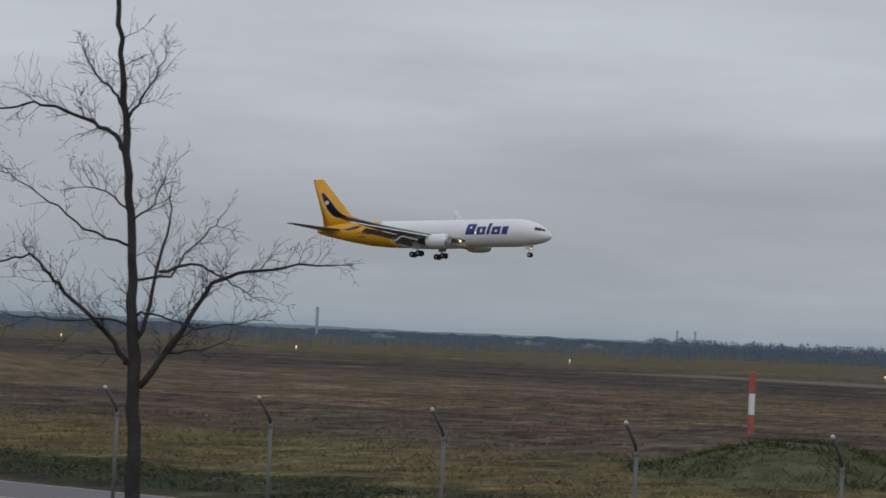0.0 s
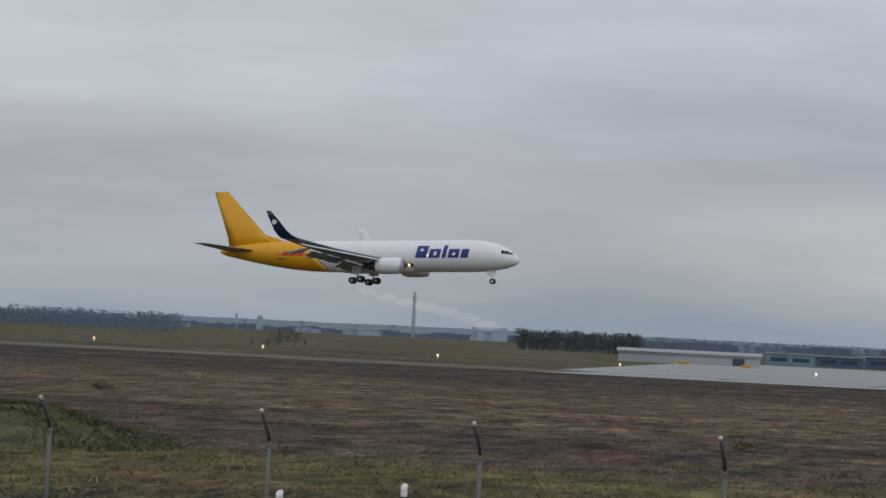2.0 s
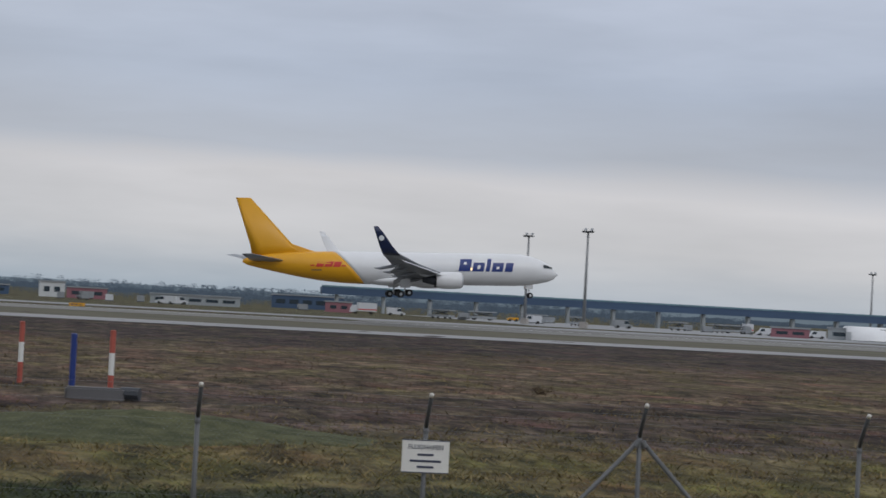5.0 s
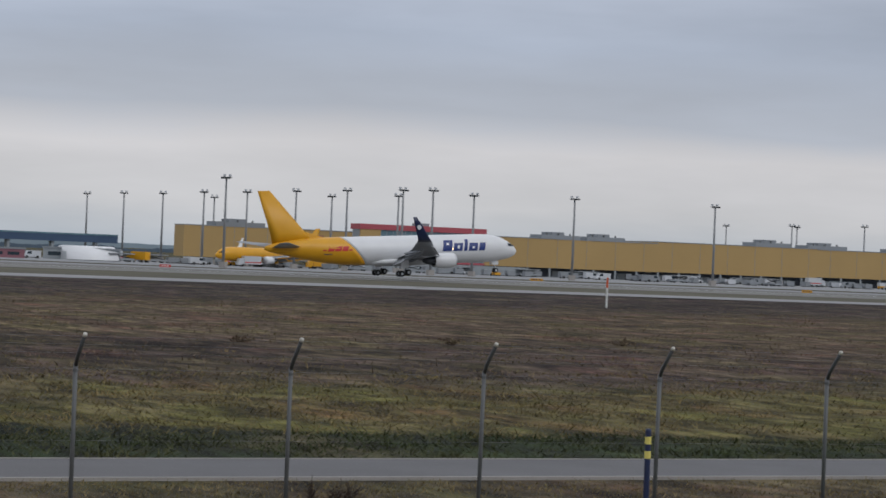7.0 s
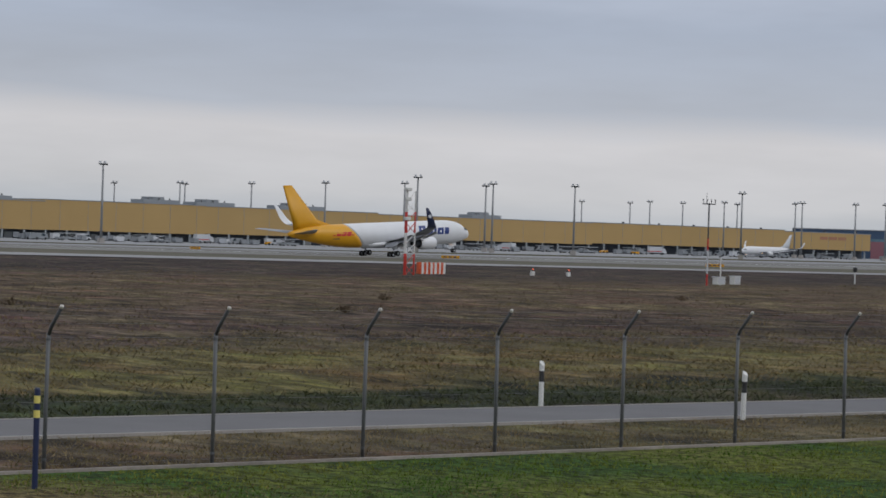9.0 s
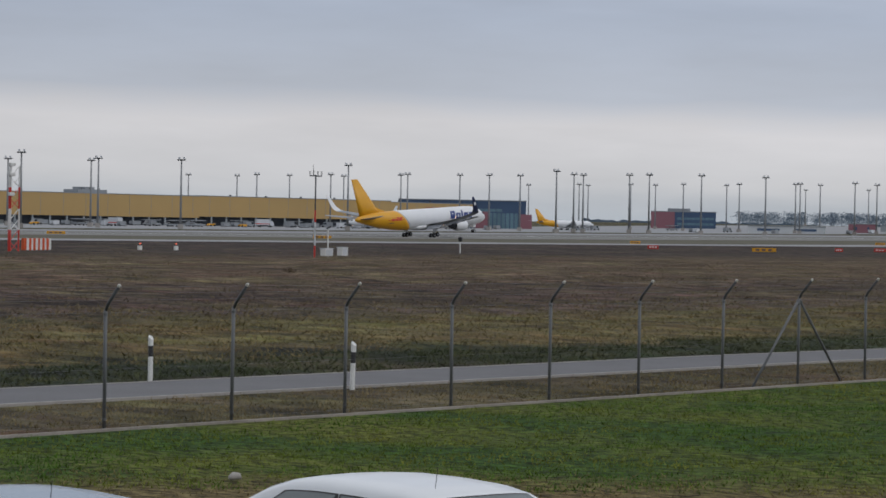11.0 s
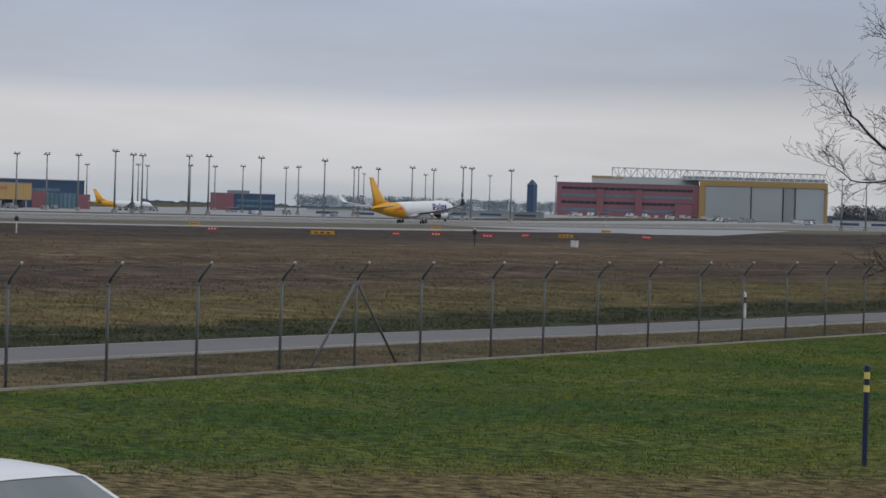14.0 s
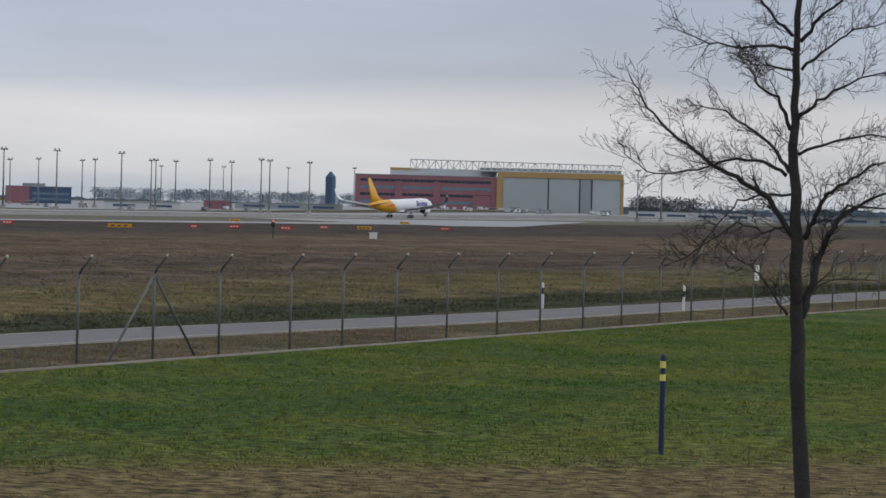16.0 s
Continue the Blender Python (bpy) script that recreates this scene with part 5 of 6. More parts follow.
# airfield guidance signs, plain bars for their writing
for a, far, wide, mat in ((56.06, 395, 4.6, M_YELLOW), (53.6, 408, 2.2, M_RED), (58.6, 435, 2.4, M_RED), (59.75, 430, 2.6, M_RED), (61.5, 480, 3.4, M_YELLOW), (63.3, 520, 2.6, M_RED), (53.2, 540, 2.6, M_YELLOW),
                          (58.6, 640, 3.0, M_YELLOW), (57.7, 420, 1.6, M_RED), (60.6, 470, 2.0, M_RED), (62.4, 700, 3.4, M_YELLOW), (28.6, 640, 4.0, M_YELLOW), (40.3, 560, 5.0, M_YELLOW), (46.2, 560, 5.0, M_YELLOW), (-13.6, 520, 3.6, M_YELLOW),
                          (-12.2, 500, 2.6, M_YELLOW), (-2.6, 610, 5.5, M_YELLOW), (0.9, 455, 3.4, M_YELLOW), (20.3, 560, 3.0, M_RED), (34.6, 600, 3.0, M_YELLOW)):
    p = bearing(a, far)
    ob = thing("airfield_sign", pose(p.x, p.y, p.z, 0, 0, -a), "low %s taxiway sign board in the grass" % ("yellow" if mat == M_YELLOW else "red"), "sign", "airfield signs")
    wide *= 0.8
    part("board", boxed(-wide / 2, wide / 2, -0.12, 0.12, 0.15, 0.72, bevel=0.03), mat, ob)
    for k in range(3):
        part("bar", boxed(-wide * 0.36 + k * wide * 0.26, -wide * 0.36 + k * wide * 0.26 + wide * 0.16, -0.14, -0.125, 0.32, 0.56), M_LETTER if mat == M_YELLOW else M_SIGN, ob)
    for s in (-0.4, 0.4):
        part("leg", tubed([(wide * s, 0, -0.1), (wide * s, 0, 0.3)], 0.05, 6), M_STEEL, ob)
# runway edge lights
for x_ in (-430, -365, -307, -248, -189, -160, -131, -102, -72):
    y_ = along_runway(x_, -33)
    ob = thing("runway_light", at(x_, y_), "low lit runway edge light", "light", "runway edge lights")
    part("base", tubed([(0, 0, 0), (0, 0, 0.3)], [0.16, 0.08], 8), M_SILVER, ob)
    part("lens", tubed([(0, 0, 0.3), (0, 0, 0.38), (0, 0, 0.62), (0, 0, 0.68)], [0.04, 0.09, 0.09, 0.04], 8), M_LAMP, ob, "lit lens")

# steam that drifts from the far chimney, its sky light put in as emission
steam = thing("steam_trail", bearing_pose(-19.5, 2700), "thin pale steam trailing from a far chimney", "steam")
puffs = random.Random(4)
for i in range(7):
    k = i / 6
    c = Vector((70 - 128 * k, 0, 17 + 27 * k ** 0.7 + puffs.uniform(-1.5, 1.5)))
    r0 = 9.5 - 3.0 * k
    ringed = []
    for u in range(6):
        a = math.pi * u / 5
        ringed.append([(c.x - r0 * 1.6 * math.cos(a), c.y + (0.05 + r0 * 0.7 * math.sin(a)) * math.cos(b), c.z + (0.05 + r0 * 0.6 * math.sin(a)) * math.sin(b) + 0.4 * math.sin(b * 2 + i)) for b in [2 * math.pi * q / 8 for q in range(8)]])
    part("steam_puff", loft(bmesh.new(), ringed), M_GLOWSTEAM, steam, smooth=True)


# ---- mounds, woods and grass ----
def mound(x, y, rx, ry, tall, label, seed, mat=M_MOUND):
    verts, faces, n, r = [], [], 40, 14
    for j in range(r + 1):
        k = j / r
        for i in range(n):
            a = 2 * math.pi * i / n
            wob = 1 + 0.16 * noise.noise((math.cos(a) * 1.5, math.sin(a) * 1.5, seed))
            px, py = x + rx * k * wob * math.cos(a), y + ry * k * wob * math.sin(a)
            h = tall * (0.5 + 0.5 * math.cos(math.pi * min(1, k))) ** 0.8
            verts.append((px, py, land(px, py) + h + 0.16 * (1 - k) * noise.noise((px * 0.9, py * 0.9, seed)) + (0.0 if j < r else -0.15)))
    for j in range(r):
        for i in range(n):
            faces.append((j * n + i, j * n + (i + 1) % n, (j + 1) * n + (i + 1) % n, (j + 1) * n + i))
    return tagged(soup("mound", verts, faces, mat, label=label, smooth=True), kind="structure")


mound(-35.9, 66.0, 5.3, 5.0, 1.05, "low mound overgrown with dark green grass", 3.0)
mound(3.0, 66.0, 7.0, 5.0, 0.5, "shallow grassy hump by the marker posts", 6.0)
mound(-172.0, 480.0, 36, 12, 2.9, "long sandy earth bank beyond the runway", 9.0, M_SAND)
mound(-121.0, 104.0, 24, 12, 2.1, "brown heathy bank at the edge of the meadow", 12.0, M_BANKED)
ob = thing("stone_block", pose(2.4, 84.0, 0.0), "weathered grey concrete block lying in the grass", "concrete block")
part("block", boxed(-1.3, 0.6, -0.4, 0.4, -0.1, 0.36, bevel=0.06), M_ASPHALT, ob)
part("dark_pipe", tubed([(0.5, -0.1, 0.2), (1.1, -0.3, 0.2)], 0.22, 10), M_DARK, ob)


ob = thing("stone", pose(24.78, 25.34, 0.0), "small pale rounded stone lying on the lawn", "stone")
part("boulder", tubed([(-0.11, 0, 0.02), (-0.09, 0, 0.04), (-0.02, 0.01, 0.06), (0.06, 0, 0.05), (0.10, 0, 0.02)], [0.02, 0.045, 0.06, 0.05, 0.02], 9), M_KERB, ob, smooth=True)


def wood(label, mat, a0, a1, near, far, count, low, high, seed, bare=0.5):
    """A stand of trees too far to count: each a stem with many small ragged clumps of twigs."""
    r = random.Random(seed)
    verts, faces = [], []
    for _ in range(count):
        a, d = r.uniform(a0, a1), r.uniform(near, far)
        p = bearing(a, d)
        h, wide = r.uniform(low, high), r.uniform(0.4, 0.75)
        for _ in range(80):
            u = r.random() ** 0.7
            c = p + Vector((r.gauss(0, wide * h * 0.45) * (1.1 - 0.6 * u), r.gauss(0, wide * h * 0.45), h * (0.12 + 0.85 * u)))
            s = h * r.uniform(0.03, 0.075)
            i = len(verts)
            for _ in range(3):
                verts.append(c + Vector((r.uniform(-s, s), r.uniform(-s, s), r.uniform(-s, s) * 1.3)))
            faces.append((i, i + 1, i + 2))
        i = len(verts)
        verts += [p + Vector((-0.12, 0, -1)), p + Vector((0.12, 0, -1)), p + Vector((0, 0, h * 1.02))]
        faces.append((i, i + 1, i + 2))
    return tagged(soup("woods", verts, faces, mat, label=label), category="woods", kind="stuff")


# Most of these stands use the wood colour with haze and glow painted in.
wood("dark bare winter trees beyond the airfield", M_HAZEWOOD, 55.5, 61.2, 1900, 2100, 420, 5, 11, 1)
wood("dark bare winter trees behind the depots", M_HAZEWOOD, 67.4, 80.0, 1700, 2100, 420, 4, 9, 2)
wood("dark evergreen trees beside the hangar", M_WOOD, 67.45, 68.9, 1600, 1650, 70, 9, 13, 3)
wood("row of bare trees across the meadow", M_HAZEWOOD, -48, -20, 1500, 1900, 500, 3, 6, 4)
wood("taller bare trees across the meadow", M_HAZEWOOD, -32.0, -24.9, 940, 1040, 420, 3.2, 7.8, 14)
wood("hazy belt of bare woods beyond the meadow", M_HAZEWOOD, -49, -31, 740, 860, 620, 2.2, 4.6, 17)
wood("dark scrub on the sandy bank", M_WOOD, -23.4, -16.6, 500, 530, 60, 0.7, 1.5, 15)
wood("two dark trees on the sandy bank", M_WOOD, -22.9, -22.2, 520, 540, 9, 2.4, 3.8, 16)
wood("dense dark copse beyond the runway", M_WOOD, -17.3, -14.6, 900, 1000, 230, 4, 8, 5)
wood("scattered dark trees on the plain", M_HAZEWOOD, -27, -16, 1150, 1300, 24, 4, 8, 6)
wood("dark trees behind the depots", M_HAZEWOOD, -14.8, 14, 1250, 1700, 900, 5, 9, 7)
wood("dark hedge and bushes west of the apron", M_HAZEWOOD, -12.0, 16, 1000, 1100, 380, 3, 6, 8)


def blades(name, mat, label, count, region, tall, wide, seed, clump=0.0, keep=None, rise=None, lean=1.1):
    """Loose grass: single bent blades gathered in tufts over a stretch of ground."""
    r = np.random.RandomState(seed)
    x0_, x1_, y0_, y1_ = region
    if clump:
        m = max(1, count // 14)
        cx, cy = r.uniform(x0_, x1_, m), r.uniform(y0_, y1_, m)
        k = r.randint(0, m, count)
        px, py = cx[k] + r.normal(0, clump, count), cy[k] + r.normal(0, clump, count)
        grow = (0.6 + 0.8 * r.rand(m))[k]
    else:
        px, py = r.uniform(x0_, x1_, count), r.uniform(y0_, y1_, count)
        grow = np.ones(count)
    ok = (px > x0_) & (px < x1_) & (py > y0_) & (py < y1_)
    if keep is not None:
        ok &= keep(px, py)
    px, py, grow = px[ok], py[ok], grow[ok]
    n = len(px)
    a = r.uniform(0, 2 * math.pi, n)
    h = tall * grow * r.uniform(0.5, 1.2, n)
    w = wide * r.uniform(0.6, 1.3, n)
    lx, ly = r.normal(0, lean, n) * h, r.normal(0, lean, n) * h
    z = np.array([(rise or field_height)(x, y) for x, y in zip(px, py)]) - 0.01
    v = np.empty((n, 3, 3))
    v[:, 0] = np.stack([px - w * np.cos(a), py - w * np.sin(a), z], 1)
    v[:, 1] = np.stack([px + w * np.cos(a), py + w * np.sin(a), z], 1)
    v[:, 2] = np.stack([px + lx, py + ly, z + h], 1)
    me = bpy.data.meshes.new(name)
    me.vertices.add(n * 3)
    me.vertices.foreach_set("co", v.ravel())
    me.loops.add(n * 3)
    me.loops.foreach_set("vertex_index", np.arange(n * 3))
    me.polygons.add(n)
    me.polygons.foreach_set("loop_start", np.arange(0, n * 3, 3))
    me.polygons.foreach_set("loop_total", np.full(n, 3))
    me.update()
    me.materials.append(mat)
    return tagged(new(name, me), label, "grass", kind="stuff")


def seen(px, py):
    return (py > px * 0.24) & (px > py * 0.2)


def chance(px, py):
    """An even scatter from 0 to 1 by place, for belts that thin out into each other."""
    return np.abs(np.sin(px * 127.1 + py * 311.7) * 43758.5) % 1.0


blades("lawn_grass", M_GREEN, "short green lawn grass", 250000, (8, 90, 8, 32.5), 0.055, 0.012, 1, 0.22, lambda x, y: seen(x, y) & (0.70 * x + 0.71 * y > 34.2), lean=0.6)
blades("dry_grass", M_STRAW, "short dry trodden grass", 90000, (8, 75, 6, 32.4), 0.05, 0.011, 2, 0.25, lambda x, y: seen(x, y) & (0.70 * x + 0.71 * y < 36.8) & (0.70 * x + 0.71 * y > 26), lean=0.7)
blades("verge_grass", M_STRAW, "dry verge grass under the fence", 70000, (-50, 120, 32.75, 37.9), 0.07, 0.013, 3, 0.3, lean=0.7)
blades("bank_grass", M_RANK, "dark green rank grass beside the road", 60000, (-60, 150, 41.7, 48), 0.12, 0.02, 4, 0.35, lean=1.2)
blades("meadow_grass", M_MEADOW, "yellowed meadow grass in tussocks", 150000, (-75, 150, 47, 80), 0.13, 0.018, 5, 0.5, lambda x, y: chance(x, y) > (y - 60) / 20, lean=1.3)
blades("heath", M_HEATHER, "dark brown heather and dead stalks", 200000, (-110, 230, 58, 240), 0.12, 0.022, 7, 0.8, lambda x, y: (chance(x, y) < (y - 58) / 16) & (chance(y, x) < 1.1 - (y - 90) / 150), lean=1.3)
blades("heath_grass", M_MEADOW, "pale tufts among the heath", 22000, (-110, 240, 72, 200), 0.12, 0.025, 8, 0.8, lean=0.6)


def on_mound(x, y):
    k = math.hypot((x + 35.9) / 5.3, (y - 66.0) / 5.0)
    return land(x, y) + 1.05 * (0.5 + 0.5 * math.cos(math.pi * min(1, k))) ** 0.8


blades("mound_grass", M_RANK, "rank dark green grass on the mound", 11000, (-42, -29, 60.5, 71.5), 0.20, 0.022, 12, 0.35, lambda x, y: ((x + 35.9) / 5.2) ** 2 + ((y - 66) / 4.9) ** 2 < 1, on_mound)


def shrub(x, y, tall, wide, stalks, mat, label, seed):
    r = random.Random(seed)
    ob = thing("shrub", pose(x, y, field_height(x, y)), label, "shrub", "low shrubs in the meadow")
    stems, leaves = bmesh.new(), bmesh.new()
    for _ in range(stalks):
        a, lean = r.uniform(0, 2 * math.pi), r.uniform(0.1, 1.0)
        tip = Vector((math.cos(a) * wide * lean, math.sin(a) * wide * lean, tall * r.uniform(0.5, 1.0) * (1.15 - 0.5 * lean)))
        tube(stems, [(tip.x * 0.1, tip.y * 0.1, -0.05), tuple(tip * 0.5 + Vector((0, 0, tall * 0.1))), tuple(tip)], [0.008, 0.006, 0.003], 4, False)
        for _ in range(6):
            c = tip * r.uniform(0.4, 1.0)
            s = wide * 0.09
            leaves.faces.new([leaves.verts.new(c + Vector((r.uniform(-s, s), r.uniform(-s, s), r.uniform(-s, s)))) for _ in range(3)])
    part("stem", stems, M_WEED, ob)
    part("foliage", leaves, mat, ob)


for i, (x, y, tall, wide) in enumerate(((14.95, 34.0, 0.46, 0.12), (15.35, 33.9, 0.40, 0.28), (15.62, 34.1, 0.36, 0.25), (15.2, 33.8, 0.28, 0.16))):
    shrub(x, y, tall, wide, 26, M_WEED, "small dead brown weed beside the fence", i)
for i, (x, y) in enumerate(((39.6, 97.8), (49.8, 98.9), (61.1, 103.5), (127.2, 125.1), (-20.0, 92.0), (-8.0, 101.0), (22.0, 110.0), (-60.0, 120.0), (75.0, 96.0), (95.0, 118.0))):
    shrub(x, y, 0.38, 0.8, 40, M_HEATHER, "low dark brown bush in the heath", 20 + i)


# ---- posts and signs near the fence ----
def delineator(x, y):
    ob = thing("delineator_post", pose(x, y, 0, random.uniform(-1, 1), random.uniform(-1.5, 1.5), random.uniform(-8, 8)), "white roadside delineator post with a black band", "delineator post", "delineator posts along the road")
    def ring(z, dy=0.0):
        return [(0.06 * math.cos(a), 0.05 * math.sin(a), z + dy * math.sin(a)) for a in [2 * math.pi * k / 10 for k in range(10)]]
    part("shaft", loft(bmesh.new(), [ring(-0.2), ring(0.56)]), M_SIGN, ob)
    part("black_band", loft(bmesh.new(), [ring(0.56), ring(0.80)]), M_BLACK, ob, "black slanted band")
    part("head", loft(bmesh.new(), [ring(0.80), ring(0.98, 0.05)]), M_SIGN, ob)


for x, y in ((38.16, 41.75), (40.22, 37.6), (90.7, 41.27), (94.0, 36.7), (-15.6, 37.75), (-14.9, 41.6), (-70, 41.7), (-66, 37.5)):
    delineator(x, y)

for x, y, sunk in ((18.55, 30.6, 0.13), (36.66, 14.62, 0.0)):
    ob = thing("bollard", pose(x, y, -sunk), "slim dark blue post with two yellow rings in the grass", "bollard", "blue posts with yellow rings")
    part("post", tubed([(0, 0, -0.3), (0, 0, 1.50)], 0.042, 12), M_NAVY, ob, smooth=False)
    for z in (1.11, 1.31):
        part("ring", tubed([(0, 0, z), (0, 0, z + 0.105)], 0.045, 12), M_RINGS, ob, "pale yellow ring")
    part("cap", tubed([(0, 0, 1.50), (0, 0, 1.525)], [0.044, 0.03], 12), M_NAVY, ob)


def words(text, size, mat, parent, at_):
    c = bpy.data.curves.new("lettering", "FONT")
    c.body, c.size, c.align_x, c.extrude = text, size, "CENTER", 0.002
    c.materials.append(mat)
    ob = new("lettering", c)
    ob.parent = parent
    ob.matrix_basis = at_


def fence_sign(x, wide, tall, z, text):
    ob = thing("notice_board", pose(x, FENCE_Y - 0.06, z), "white airport notice board fixed to the fence", "sign", "notices on the fence")
    part("board", boxed(-wide / 2, wide / 2, -0.012, 0.012, 0, tall, bevel=0.004), M_SIGN, ob)
    part("rim", boxed(-wide / 2, wide / 2, -0.016, -0.013, tall - 0.012, tall), M_LETTER, ob)
    part("rim", boxed(-wide / 2, wide / 2, -0.016, -0.013, 0, 0.012), M_LETTER, ob)
    if text:
        words(text, 0.085, M_LETTER, ob, pose(0, -0.018, tall * 0.72, 90, 0, 0))
    for k, (w, h) in enumerate(((0.17, 0.52), (0.33, 0.33), (0.18, 0.15))):
        part("bar", boxed(-wide * w, wide * w, -0.018, -0.0135, tall * h, tall * h + 0.028), M_LETTER, ob)


fence_sign(5.11, 0.62, 0.43, 1.42, "FLUGHAFEN")
fence_sign(91.9, 0.45, 0.6, 1.35, "")


# ---- trees ----
def bare_tree(m, label, trunk, limbs, seed, twigs=1.0, spread=1.0):
    """A leafless tree. Its space: x across, z up. Limbs are runs of (x, z) with a start and an end radius; depth wanders."""
    r = random.Random(seed)
    ob = thing("tree", m, label, "tree", "bare trees on the lawn")
    wood_, twig = bmesh.new(), bmesh.new()

    def smooth_run(points, y_end):
        pts = []
        n = len(points)
        for i in range(n - 1):
            for k in range(4):
                u = (i + k / 4) / (n - 1)
                a, b = points[i], points[i + 1]
                pts.append(Vector((a[0] + (b[0] - a[0]) * k / 4 + r.gauss(0, 0.012), y_end * u ** 1.2, a[1] + (b[1] - a[1]) * k / 4 + r.gauss(0, 0.012))))
        pts.append(Vector((points[-1][0], y_end, points[-1][1])))
        return pts

    def sprout(p, d, length, rad, level):
        n = 4 if level < 2 else 3
        pts, q = [p.copy()], p.copy()
        d = d.normalized()
        for _ in range(n):
            d = (d + Vector((r.gauss(0, 0.12), r.gauss(0, 0.12), r.gauss(0.05, 0.10)))).normalized()
            q = q + d * length / n
            pts.append(q.copy())
        tube(twig, pts, [max(0.0020, rad * 0.8 * (1 - 0.75 * i / n)) for i in range(n + 1)], 4 if level else 5, False)
        if level < 3:
            for i in range(1, n + 1):
                for _ in range(2 if level < 2 else 1):
                    if r.random() < 0.85 * twigs:
                        side = d.cross(Vector((r.gauss(0, 1), r.gauss(0, 1), r.gauss(0, 1)))).normalized()
                        sprout(pts[i], d * 0.75 + side * r.uniform(0.5, 1.0), length * r.uniform(0.35, 0.62), rad * 0.55, level + 1)

    pts = smooth_run([(x, z) for x, z, _ in trunk], 0)
    rad = []
    for i in range(len(trunk) - 1):
        rad += [trunk[i][2] + (trunk[i + 1][2] - trunk[i][2]) * k / 4 for k in range(4)]
    rad.append(trunk[-1][2])
    tube(wood_, pts, [q * (1 + 0.06 * r.uniform(-1, 1)) for q in rad], 12)
    for z in np.arange(trunk[0][1] + 2.6, trunk[-1][1], 0.20):
        for _ in range(2):
            k = min(len(pts) - 1, max(0, int((z - pts[0].z) / (pts[-1].z - pts[0].z) * (len(pts) - 1))))
            a = r.uniform(0, 2 * math.pi)
            high = (z - trunk[0][1]) / (trunk[-1][1] - trunk[0][1])
            if r.random() < 1.1 * twigs * (1.05 - high):
                sprout(pts[k], Vector((math.cos(a), math.sin(a), r.uniform(0.3, 0.9))), r.uniform(0.35, 0.95) * spread, 0.010, 1)
    for points, r0, r1 in limbs:
        run = smooth_run(points, r.choice((-1, 1)) * r.uniform(0.15, 0.9))
        n = len(run)
        tube(wood_, run, [r0 + (r1 - r0) * i / (n - 1) for i in range(n)], 8)
        for i in range(2, n):
            d = run[i] - run[i - 1]
            for _ in range(2):
                if r.random() < 0.75 * twigs:
                    side = d.normalized().cross(Vector((r.gauss(0, 1), r.gauss(0, 1), r.gauss(0, 1)))).normalized()
                    here = r0 + (r1 - r0) * i / (n - 1)
                    sprout(run[i], d.normalized() * 0.7 + side * r.uniform(0.5, 1.0) + Vector((0, 0, 0.2)), r.uniform(0.35, 0.85) * spread, max(0.006, here * 0.4), 1)
        sprout(run[-1], run[-1] - run[-2], 0.35 * spread, r1, 1)
    part("trunk", wood_, M_BARK, ob, "dark rough bark", True)
    part("crown", twig, M_TWIG, ob, "open crown of fine bare twigs")
    return ob


def sketch(run, ox, oy, scale, lean):
    """Turns a run of drawing units into metres across and above the foot, with the drawing's lean taken out."""
    c, s = math.cos(radians(lean)) * scale, math.sin(radians(lean)) * scale
    return [((x - ox) * c - (oy - y) * s, 3.6 + (x - ox) * s + (oy - y) * c) for x, y in run]


def tree_from(bearing_, far, ox, oy, trunk, limbs, label, seed, twigs, spread, lean):
    scale = far / 4528
    p = bearing(bearing_, far)
    stem = [(*sketch([(x, y)], ox, oy, scale, lean)[0], w * scale * 0.43) for x, y, w in trunk]
    stem = [(stem[0][0], -0.3, stem[0][2] * 1.25)] + stem
    return bare_tree(pose(p.x, p.y, 0, 0, 0, -bearing_), label, stem, [(sketch(q, ox, oy, scale, lean), a * scale * 0.42, b * scale * 0.36) for q, a, b in limbs], seed, twigs, spread)


